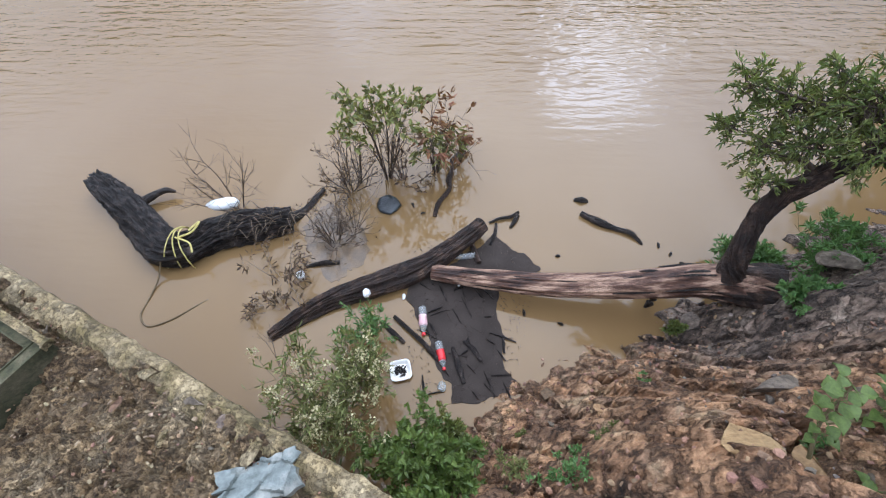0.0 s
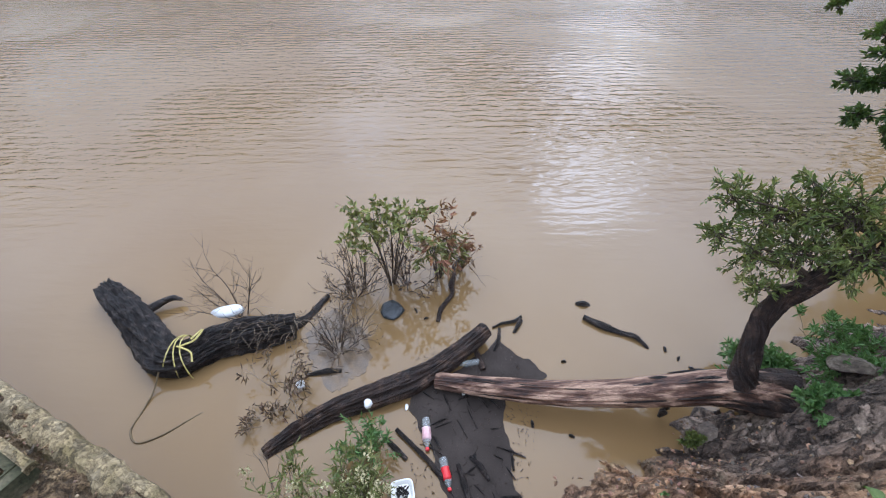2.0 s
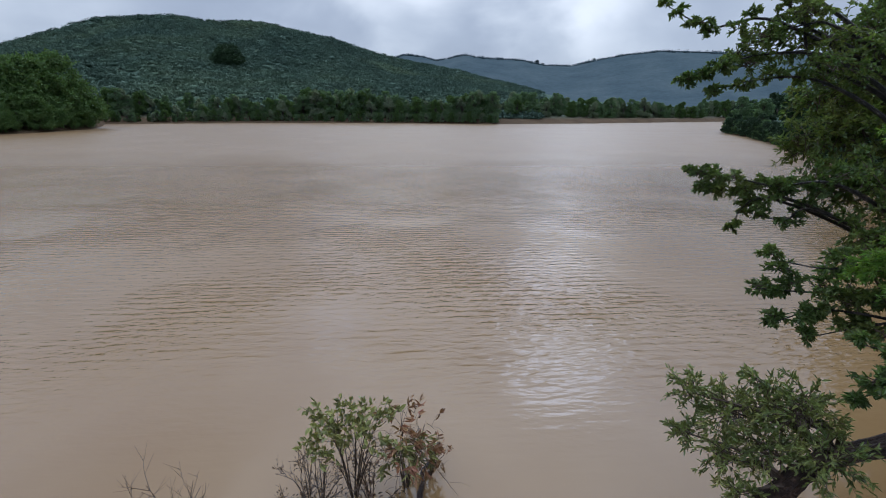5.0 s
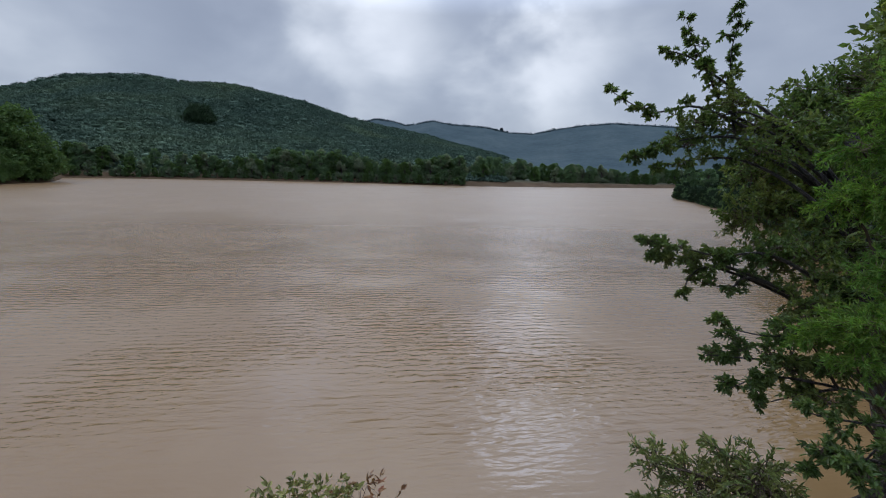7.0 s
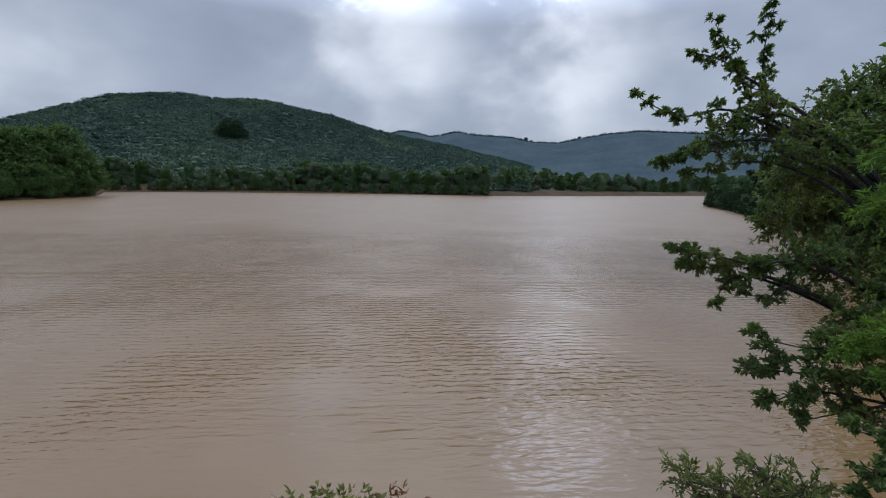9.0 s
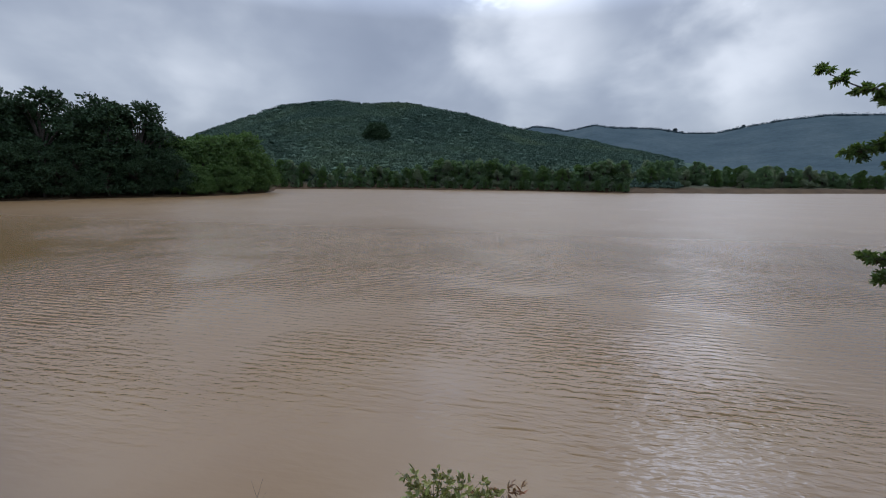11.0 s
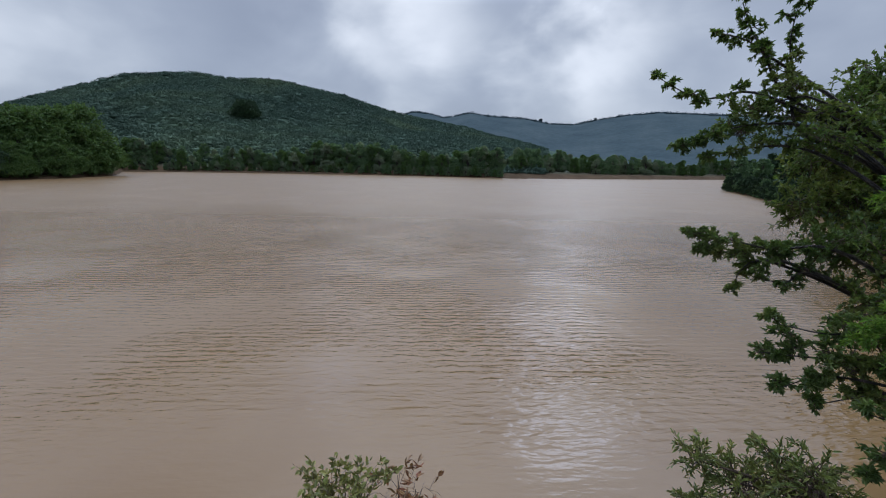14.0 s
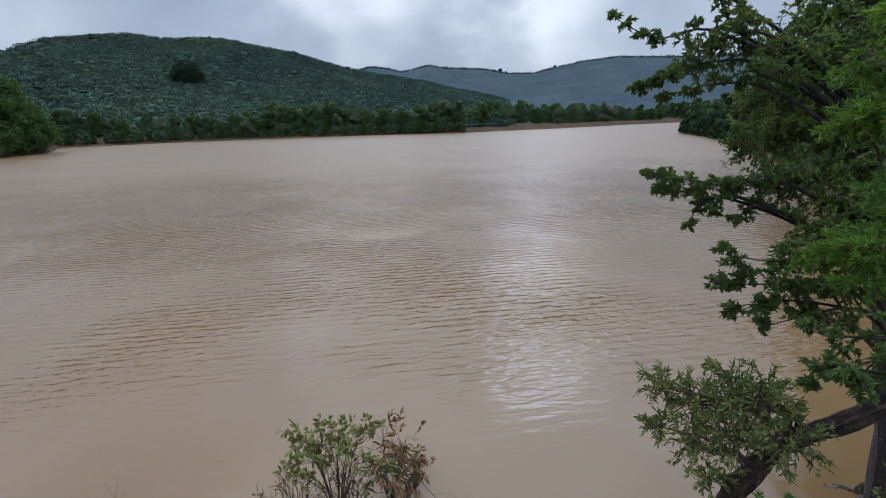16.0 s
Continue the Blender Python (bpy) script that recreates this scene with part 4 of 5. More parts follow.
def tufts_on(boughs):
    """Leaf tufts strung along each bough, smaller towards its tip."""
    out, gen = [], np.random.default_rng(66)
    for pts, r0, r1, n in boughs:
        line = curve_points(pts, 40)
        run = np.r_[0, np.cumsum(np.linalg.norm(np.diff(line, axis=0), axis=1))]
        count = max(4, int(run[-1] / (0.36 * (r0 + r1))))
        for s in np.linspace(0.02, 1, count):
            r = (r0 + (r1 - r0) * s) * gen.uniform(0.55, 1.2)
            p = [float(np.interp(s * run[-1], run, line[:, i])) + gen.normal(0, 0.4 * r) for i in range(3)]
            out.append((p, (r, r, r * gen.uniform(0.5, 0.9)), max(5, int(n * 0.62))))
    return out


def limb_to(c, start, r0):
    c, start = np.array(c), np.array(start)
    mid = (start + c) / 2 + np.array([0.05, -0.05, 0.08])
    return [start, mid, c], [r0, r0 * 0.6, r0 * 0.2]


# fallen trunk with the limb that grew upright from it
fallen = thing("fallen_tree", (2.3, 1.75, 0.25), "fallen bare-barked tree lying across the water with a leafy upright limb", "fallen tree")
line = curve_points([(-0.12, 2.07, 0.06), (0.27, 1.97, 0.12), (0.71, 1.885, 0.17), (1.14, 1.84, 0.22), (1.54, 1.815, 0.29), (1.93, 1.80, 0.36), (2.2, 1.735, 0.40), (2.36, 1.685, 0.40)], 110)
part("trunk", Geo().put(*tube(line, [0.05, 0.068, 0.08, 0.088, 0.095, 0.108, 0.13, 0.16, 0.175], 56, 0.014, 3.4, 1.3, 3.0)), "bare_wood", fallen, "peeled pinkish-brown trunk with strips of bark")
sleeve_line = line[72:109]
part("bark_collar", Geo().put(*tube(sleeve_line, [0.08, 0.10, 0.12, 0.142, 0.17, 0.182], 56, 0.028, 3.2, 2.2, 6.0)), "bark_brown", fallen, "rough brown bark still on the root end")
gs = np.random.default_rng(50)
g = Geo()
for i in range(26):
    # clinging strips of bark
    s, a = gs.uniform(0.1, 0.9), gs.uniform(0.2, 2.9)
    k = int(s * 90)
    r = np.interp(s, [0, 0.5, 1], [0.064, 0.094, 0.16]) + 0.003
    seg = line[k : k + int(gs.uniform(6, 20))]
    if len(seg) > 3:
        w = np.array([0, -math.cos(a) * r, math.sin(a) * r])
        g.put(*tube(seg + w, [0.003, 0.011, 0.014, 0.003], 6, 0.003, 3, 20, i, 0.5))
part("loose_bark", g, "bark", fallen, "dark clinging bark strips")
limb = [(2.06, 1.74, 0.34), (2.04, 1.80, 0.57), (2.06, 1.90, 0.76), (2.10, 1.97, 0.92), (2.17, 2.0, 1.09), (2.25, 1.98, 1.23), (2.33, 1.97, 1.36), (2.45, 1.93, 1.5), (2.85, 1.8, 1.8), (3.3, 1.9, 2.2)]
part("limb", Geo().put(*tube(curve_points(limb, 60), [0.11, 0.08, 0.064, 0.058, 0.056, 0.054, 0.052, 0.048, 0.04, 0.035], 36, 0.016, 4.5, 4, 8.0)), "bark_brown", fallen, "dark curved living limb")
g = Geo()
for c, rad, n in LOW:
    g.put(*tube(curve_points(limb_to(c, limb[5] if c[2] < 1.45 else limb[7], 0.02)[0], 9), [0.02, 0.012, 0.005], 6))
part("branchwork", g, "twig", fallen)
crown, twigs = foliage(np.random.default_rng(60), [(c, tuple(0.92 * q for q in r), int(n * 0.55)) for c, r, n in LOW], 0.046, 0.014, 15, 0.0026, spread=0.6, rise=0.15)
part("twig_growth", twigs, "twig", fallen)
part("crown", crown, "leaf", fallen, "narrow glossy green leaves")
g = Geo().put(*tube(curve_points([(1.62, 1.80, 0.2), (1.63, 1.78, 0.1), (1.60, 1.76, 0.02)], 6), [0.02, 0.03, 0.008], 7, 0.006, 4, 20))
part("broken_stub", g, "bark", fallen)

# the bank tree behind it
bank_tree = thing("bank_tree", (3.9, 2.5, 0.3), "dense dark-green bank tree with long twigs reaching over the water", "tree")
trunk = [(4.0, 2.3, 0.2), (4.0, 2.5, 1.4), (3.85, 2.85, 2.6), (3.85, 3.05, 3.3), (3.85, 3.2, 3.9)]
part("trunk", Geo().put(*tube(curve_points(trunk, 30), [0.16, 0.13, 0.1, 0.07, 0.04], 14, 0.01)), "bark", bank_tree)
g = Geo()
for pts, r0, r1, n in UPPER + MIDDLE + LOWER:
    z = min(max(pts[0][2] - 0.7, 0.8), 3.3)
    s = [np.interp(z, [p[2] for p in trunk], [p[i] for p in trunk]) for i in range(2)]
    mid = (np.array((*s, z)) + pts[0]) / 2 + (0, 0, 0.1)
    g.put(*tube(curve_points([(*s, z), mid, *pts], 26), [0.024, 0.016, 0.01, 0.006, 0.003], 6))
part("branchwork", g, "bark", bank_tree)
crown, twigs = foliage(np.random.default_rng(61), tufts_on(UPPER + MIDDLE + LOWER), 0.037, 0.016, 21, 0.0025, spread=0.8, rise=0.12)
part("twig_growth", twigs, "twig", bank_tree)
part("outer_crown", crown, "leaf_dark", bank_tree, "small dark oval leaves on open twigs")
crown, twigs = foliage(np.random.default_rng(62), [(c, (r, r, r * 0.95), int(380 * r * r)) for c, r in BULK], 0.048, 0.022, 28, 0.003, spread=0.9, root=0.5, cover=0.9)
part("inner_growth", twigs, "twig", bank_tree)
part("crown", crown, "leaf_dark", bank_tree, "thick dark green foliage")
fern = thing("acacia_shrub", (3.3, 1.9, 0.5), "feathery bright-green acacia shrub in front of the bank tree", "shrub")
g = Geo()
for c, r in FERN:
    g.put(*tube(curve_points([(3.3, 1.9, 0.4), (3.25, 1.95, 1.6), (np.array(c) + (0.25, -0.05, -0.35)), c], 14), [0.025, 0.018, 0.01, 0.004], 6))
part("stem_growth", g, "twig", fern)
crown, twigs = foliage(np.random.default_rng(63), [(c, (r, r, r * 0.8), int(700 * r * r)) for c, r in FERN], 0.042, 0.008, 44, 0.002, spread=0.7, cover=0.85)
part("twig_growth", twigs, "stem", fern)
part("crown", crown, "leaf_fern", fern)
# tall trees on the slope behind
models = []
for sd in (71, 72):
    gen = np.random.default_rng(sd)
    limbs, cl = tree_plan(gen, 6.2, 2.2, 40, 0.022, 0.25)
    models.append(grow("slope_tree", (0, 0, 0), "tall dark tree on the slope behind the bank", "tree", limbs, cl, "leaf_dark", 0.12, 0.06, 16, wood="far_bark", seed=sd, group="trees on the slope", twig_r=0, trunk_sides=6, simple=True, cover=0.9, root=0.5))
spread_copies(models, [(21.0, 12.2, 1.9, 0.4), (22.2, 15.6, 1.25, 2.0), (23.8, 19.0, 0.8, 4.0), (17.5, 8.6, 1.8, 1.0), (25.5, 14.0, 1.9, 5.0), (13.0, 5.6, 1.3, 3.0)])

# ---- driftwood and flooded shrubs ----
bent = thing("bent_log", (-2.4, 2.4, 0.0), "large bent dark waterlogged log with deep bark", "log")
line = curve_points([(-3.42, 3.13, 0.10), (-3.12, 2.90, 0.06), (-2.85, 2.66, 0.04), (-2.6, 2.43, 0.04), (-2.36, 2.29, 0.05), (-2.08, 2.47, 0.06), (-1.74, 2.58, 0.07), (-1.42, 2.66, 0.05)], 130)
part("trunk", Geo().put(*tube(line, [0.075, 0.105, 0.13, 0.145, 0.14, 0.125, 0.13, 0.135, 0.10], 72, 0.036, 5.5, 5.0, 1.0)), "bark", bent, "deeply ridged dark wet bark")
part("side_branch", Geo().put(*tube(curve_points([(-2.95, 2.82, 0.05), (-2.78, 2.96, 0.08), (-2.70, 3.0, 0.09), (-2.62, 3.0, 0.07)], 16), [0.045, 0.032, 0.026, 0.014], 10, 0.006)), "bark", bent)
part("sunken_end", Geo().put(*tube(curve_points([(-1.5, 2.65, 0.03), (-1.36, 2.80, -0.01), (-1.26, 2.98, 0.0), (-1.2, 3.08, 0.02)], 16), [0.07, 0.04, 0.026, 0.012], 12, 0.008)), "bark", bent)
drift = thing("driftwood_branch", (-0.5, 1.98, 0.0), "long dark forked driftwood branch with furrowed bark floating", "branch")
line = curve_points([(-1.38, 1.51, 0.0), (-1.12, 1.71, 0.02), (-0.87, 1.85, 0.03), (-0.52, 1.98, 0.04), (-0.24, 2.11, 0.06), (0.05, 2.31, 0.10), (0.31, 2.53, 0.14)], 100)
part("trunk", Geo().put(*tube(line, [0.025, 0.05, 0.062, 0.09, 0.095, 0.075, 0.066, 0.06], 56, 0.02, 4.5, 2.6, 5.0)), "bark_brown", drift)
part("broken_end", Geo().put(*tube(line[-3:] + (line[-1] - line[-2]) * 0.6, [0.066, 0.062], 20, 0.008, 6, 3, 9)), "bark", drift)


def stick(name, pts, radii, label, material="bark", group="", sides=8, rough=0.003):
    p = curve_points(pts, max(6, 7 * len(pts)))
    c = tuple(p.mean(0))
    ob = solid(name, Geo().put(*tube(p, radii, sides, rough, 4, 14, p[0][0] * 9)), material, (c[0], c[1], 0))
    return tagged(ob, label, "stick", group)


stick("floating_stick", [(1.27, 2.765, 0.02), (1.42, 2.65, 0.025), (1.56, 2.58, 0.015), (1.68, 2.52, 0.03), (1.76, 2.41, 0.0)], [0.022, 0.03, 0.022, 0.016, 0.009], "dark broken branch floating in open water", sides=12, rough=0.006)
stick("floating_chip", [(1.24, 2.95, 0.0), (1.31, 2.935, 0.02), (1.37, 2.93, 0.0)], [0.015, 0.03, 0.012], "small dark wood chip floating on the water")
stick("drift_limb", [(-0.11, 2.74, 0.0), (-0.07, 2.9, 0.02), (0.03, 3.08, 0.02), (0.03, 3.2, 0.03), (0.06, 3.35, 0.04), (0.06, 3.45, 0.06), (0.16, 3.58, 0.08), (0.24, 3.75, 0.12)], [0.012, 0.02, 0.015, 0.022, 0.014, 0.02, 0.016, 0.02], "knobbly purple-brown limb standing out of the water", "bark_brown", sides=10, rough=0.007)
stick("forked_stick", [(0.40, 2.66, 0.01), (0.5, 2.7, 0.02), (0.6, 2.72, 0.025), (0.68, 2.77, 0.03)], [0.008, 0.012, 0.013, 0.016], "thin crooked stick at the tip of the scum")
stick("forked_stick", [(0.67, 2.74, 0.02), (0.63, 2.66, 0.02), (0.59, 2.60, 0.0)], [0.02, 0.018, 0.012], "short broken stick at the tip of the scum")
stick("forked_stick", [(0.46, 2.64, 0.02), (0.44, 2.52, 0.02), (0.39, 2.40, 0.01)], [0.012, 0.015, 0.009], "short dark stick lying on the scum")
stick("waterlogged_stick", [(0.13, 1.47, 0.012), (0.20, 1.40, 0.016), (0.25, 1.31, 0.012)], [0.014, 0.02, 0.012], "thick waterlogged stick lying in the scum")
stick("waterlogged_stick", [(0.04, 1.42, 0.012), (0.08, 1.28, 0.018), (0.12, 1.14, 0.012)], [0.014, 0.024, 0.016], "thick waterlogged stick lying in the scum")
stick("waterlogged_stick", [(-0.5, 1.62, 0.01), (-0.42, 1.54, 0.015), (-0.33, 1.46, 0.01)], [0.012, 0.02, 0.012], "dark root piece floating by the pole")
stick("floating_stick", [(-1.22, 2.17, 0.0), (-1.05, 2.2, 0.02), (-0.93, 2.21, 0.01)], [0.014, 0.022, 0.015], "dark stick among the flooded twigs")
stick("long_pole", [(-0.42, 1.68, 0.02), (-0.2, 1.47, 0.025), (-0.04, 1.30, 0.02)], [0.014, 0.017, 0.014], "straight dark pole floating at the edge of the scum")
stick("plank_piece", [(0.22, 2.42, 0.02), (0.25, 2.3, 0.025), (0.28, 2.2, 0.02)], [0.02, 0.024, 0.022], "flat brown piece of bark wood beside the trunk", "bark_brown")
for i, (x, y) in enumerate([(0.98, 2.28), (1.9, 2.4), (2.05, 2.2), (1.98, 2.3), (-0.32, 2.88), (-0.22, 2.78), (0.62, 1.72), (0.9, 1.62)]):
    a = i * 1.3
    stick("bark_chip", [(x - 0.02 * math.cos(a), y - 0.03 * math.sin(a), 0.004), (x, y, 0.012), (x + 0.02 * math.cos(a), y + 0.03 * math.sin(a), 0.004)], [0.006, 0.011, 0.005], "small dark bark chip drifting on the lake", group="chips on the water")


def shrub(name, at, label, h, w, stems, per, leaf, leaf_len, leaf_w, seed, wood="twig", r=0.007, forks=5, bare=0.35, lean=(0, 0), droop=0.0, leaf_from=0.5, category="shrub", group="", flat=0.7, spread=0.9, crown_label=""):
    """A many-stemmed shrub: forking stems, with per leaves on each twig."""
    gen = np.random.default_rng(seed)
    at = np.array(at, float)
    ob = thing(name, at, label, category, group)
    g, P, D, tips = Geo(), [], [], []
    for _ in range(stems):
        a, out = gen.uniform(0, 6.283), w * gen.uniform(0.25, 1.0)
        top = at + (math.cos(a) * out + lean[0], math.sin(a) * out + lean[1], h * gen.uniform(0.65, 1.0) * (1 - 0.35 * out / w))
        b = at + (math.cos(a) * 0.04 * w, math.sin(a) * 0.04 * w, -0.06)
        mid = b + (top - b) * 0.5 + gen.normal(0, 0.06, 3) * w + (0, 0, 0.08 * h)
        main = curve_points([b, mid, top], 9)
        g.put(*tube(main, [r, r * 0.7, r * 0.25], 5))
        for _ in range(forks):
            k = gen.integers(2, 8)
            d = unit(unit(main[k] - main[k - 1]) + gen.normal(0, 0.55, 3) + (0, 0, 0.25 - droop))
            L = h * gen.uniform(0.18, 0.42)
            tw = curve_points([main[k], main[k] + d * L * 0.5 + gen.normal(0, 0.02, 3), main[k] + d * L + (0, 0, -droop * L)], 6)
            g.put(*tube(tw, [r * 0.45, r * 0.3, r * 0.12], 4))
            tips.append(tw[-1])
            for _ in range(3):
                q = gen.integers(2, 5)
                e = unit(d + gen.normal(0, 0.6, 3) + (0, 0, 0.1))
                sp = np.array([tw[q], tw[q] + e * L * 0.3, tw[q] + e * L * 0.55 - (0, 0, droop * L * 0.2)])
                g.put(*tube(sp, [r * 0.25, r * 0.12], 3))
                tips.append(sp[-1])
                if per:
                    s = gen.uniform(bare, 1, (per, 1))
                    P.append(sp[0] + (sp[-1] - sp[0]) * s)
                    D.append(unit(e + gen.normal(0, spread, (per, 3)) - (0, 0, droop)))
    part("stem_growth", g, wood, ob)
    if P:
        p, d = np.concatenate(P), np.concatenate(D)
        keep = p[:, 2] > at[2] + leaf_from * h
        crown = Geo().put(*leaves(p[keep], d[keep], leaf_len, leaf_w, gen, flat))
        part("foliage", crown, leaf, ob, crown_label)
    return ob, np.array(tips), gen


shrub("bare_shrub", (-1.97, 2.83, 0.0), "leafless flooded shrub with fine upright dry twigs", 0.72, 0.42, 8, 0, "leaf_dry", 0, 0, 81, "twig", 0.006, 6)
shrub("flooded_bush", (-0.58, 3.25, 0.0), "flooded bush with green top leaves and dark bare lower twigs", 1.08, 0.28, 13, 6, "leaf_bush", 0.064, 0.036, 82, "twig", 0.007, 5, leaf_from=0.6, flat=0.3, droop=0.3, spread=1.1)
shrub("flooded_sprig", (-0.86, 3.2, 0.0), "short leafy shoot among bare flooded twigs", 0.66, 0.2, 5, 2, "leaf_bush", 0.075, 0.036, 182, "twig", 0.006, 4, leaf_from=0.6, flat=0.3, droop=0.3)
shrub("bare_thicket", (-0.95, 3.12, 0.0), "dark leafless flooded thicket at the foot of the bush", 0.5, 0.6, 18, 1, "leaf_dry", 0.03, 0.012, 83, "twig", 0.006, 6, leaf_from=0.1)
shrub("bare_thicket", (-0.42, 3.2, 0.0), "sparse dark drowned twigs with a few curled leaves", 0.42, 0.34, 9, 1, "leaf_dry", 0.05, 0.025, 183, "twig", 0.005, 4, leaf_from=0.1)
shrub("withering_sapling", (-0.12, 3.40, 0.0), "withering sapling with hanging rust-brown leaf sprays", 0.98, 0.26, 6, 4, "leaf_brown", 0.10, 0.03, 84, "twig", 0.007, 4, leaf_from=0.5, droop=0.8, flat=0.2, spread=0.6)
shrub("withering_sapling", (-0.10, 3.32, 0.0), "small yellowing sapling with limp grey-green leaves", 0.62, 0.2, 5, 4, "leaf_bush", 0.10, 0.026, 184, "twig", 0.006, 4, leaf_from=0.3, droop=0.8, flat=0.2, spread=0.6)
shrub("withering_sapling", (0.12, 3.45, 0.0), "small withered sapling with red-brown leaves by the limb", 0.5, 0.16, 5, 2, "leaf_brown", 0.06, 0.02, 85, "twig", 0.006, 4, leaf_from=0.25, droop=0.4, flat=0.2)
shrub("dead_brush", (-1.0, 2.42, 0.0), "tangled dead grey brush half under water", 0.36, 0.42, 15, 1, "leaf_dry", 0.035, 0.01, 86, "twig", 0.006, 6, leaf_from=0.02)
shrub("dead_brush", (-0.85, 2.62, 0.0), "thin dry upright brush stems beside the sunken log", 0.5, 0.3, 8, 0, "leaf_dry", 0.035, 0.01, 87, "dry_twig", 0.004, 4)
shrub("drowned_weed", (-1.36, 2.02, 0.0), "drowned weed with blackened hanging leaves", 0.36, 0.34, 8, 2, "leaf_dry", 0.06, 0.012, 88, "dry_twig", 0.004, 5, leaf_from=0.05, droop=0.6)
shrub("drowned_weed", (-1.45, 1.78, 0.0), "sparse drowned weed stems in open water", 0.24, 0.2, 6, 3, "leaf_dry", 0.05, 0.011, 89, "dry_twig", 0.003, 4, leaf_from=0.05, droop=0.6)
# dry grass strands over the bent log
g = Geo()
for i in range(70):
    a = np.array([gs.uniform(-1.95, -1.38), 2.62 + gs.normal(0, 0.06), 0.12])
    e = a + (gs.normal(0, 0.10), gs.uniform(-0.28, 0.16), gs.uniform(-0.12, 0.16))
    g.put(*tube(curve_points([a, (a + e) / 2 + (0, 0, 0.07), e], 6), [0.003, 0.003, 0.001], 3))
tagged(solid("straw_tangle", g, "dry_twig", (-1.6, 2.6, 0.1)), "pale dry straw caught over the log", "straw", kind="stuff")

# rope round the log
rope = thing("nylon_rope", (-2.3, 2.3, 0.2), "frayed yellow nylon rope tied round the bent log", "rope")
g = Geo()
for k in range(3):
    a0 = np.array([-2.34 + 0.045 * k, 2.33, 0.06])
    ang = np.linspace(-0.5, 3.6, 14)
    loop = np.c_[a0[0] + 0.02 * np.sin(ang * 2 + k) + 0.06 * (k - 1) * np.cos(ang), a0[1] - 0.185 * np.cos(ang), a0[2] + 0.185 * np.sin(ang)]
    g.put(*tube(loop, [0.0055], 6))
g.put(*tube(curve_points([(-2.2, 2.38, 0.24), (-2.12, 2.46, 0.27), (-2.16, 2.36, 0.25), (-2.25, 2.3, 0.25)], 12), [0.009], 6))
g.put(*tube(curve_points([(-2.28, 2.3, 0.25), (-2.15, 2.25, 0.24), (-2.12, 2.18, 0.2)], 8), [0.008], 6))
part("knotted_rope", g, "rope", rope)
part("rope_tail", Geo().put(*tube(curve_points([(-2.4, 2.15, 0.14), (-2.43, 2.02, 0.03), (-2.45, 1.86, 0.005), (-2.46, 1.70, 0.002), (-2.36, 1.60, 0.004), (-2.2, 1.66, 0.004), (-2.04, 1.79, -0.002), (-1.9, 1.9, -0.012)], 40), [0.008], 6)), "rope_old", rope, "muddy brown tail trailing in the water")

# ---- litter ----
def crumpled(name, at, radii, material, label, category, seed, turn=0.0):
    gen = np.random.default_rng(seed)
    v, f = blob(gen, (1, 1, 1), 0.1, 3, 0.35)
    d = np.array([0.16 * noise.noise(Vector(q) * 3.1 + Vector((seed, 0, 0))) + 0.09 * abs(noise.noise(Vector(q) * 7)) for q in v])
    v = v * (1 + d)[:, None] * np.array(radii)
    c, s = math.cos(turn), math.sin(turn)
    v = np.c_[v[:, 0] * c - v[:, 1] * s, v[:, 0] * s + v[:, 1] * c, v[:, 2]]
    return tagged(solid(name, Geo().put(v + at, f), material, at, smooth=True), label, category)


crumpled("plastic_bag", (-2.03, 2.73, 0.19), (0.15, 0.065, 0.06), "white", "puffed white plastic bag caught on the log", "plastic bag", 1, 0.25)
crumpled("black_plastic_bag", (-0.54, 2.88, 0.015), (0.12, 0.13, 0.028), "black_bag", "black plastic bag floating half sunk in the water", "plastic bag", 2, 0.2)


def torn_sheet(at, size, turn, seed):
    """A crumpled torn sheet with folds and a ragged edge."""
    gen = np.random.default_rng(seed)
    n, m = 40, 26
    u, v = [q.ravel() for q in np.meshgrid(np.linspace(-1, 1, n), np.linspace(-1, 1, m))]
    edge = np.array([1 + 0.3 * noise.noise(Vector((math.atan2(b, a) * 1.4, seed, 0))) + 0.12 * noise.noise(Vector((math.atan2(b, a) * 5, seed, 4))) for a, b in zip(u, v)])
    x, y = u * size[0] * edge, v * size[1] * edge
    z = cells(x, y, gen, 0.11, 0.012, 0.4, 0.006, 1.4, 0.7)
    c, s = math.cos(turn), math.sin(turn)
    top = np.c_[x * c - y * s, x * s + y * c, z + 0.03] + at
    i, j = np.meshgrid(np.arange(m - 1), np.arange(n - 1), indexing="ij")
    f = np.stack([i * n + j, i * n + j + 1, (i + 1) * n + j + 1, (i + 1) * n + j], -1).reshape(-1, 4)
    g = Geo().put(top, f).put(top - (0, 0, 0.05), f[:, ::-1])
    rim = [k for k in range(n)] + [k * n + n - 1 for k in range(1, m)] + [(m - 1) * n + k for k in range(n - 2, -1, -1)] + [k * n for k in range(m - 2, 0, -1)]
    k = np.array(rim)
    q = np.roll(k, -1)
    g.f.append(np.stack([k + n * m, q + n * m, q, k], -1))
    return tagged(solid("plastic_sheet", g, "blue_bag", at), "crumpled torn faded-blue plastic sheet on the rubble", "plastic sheet")


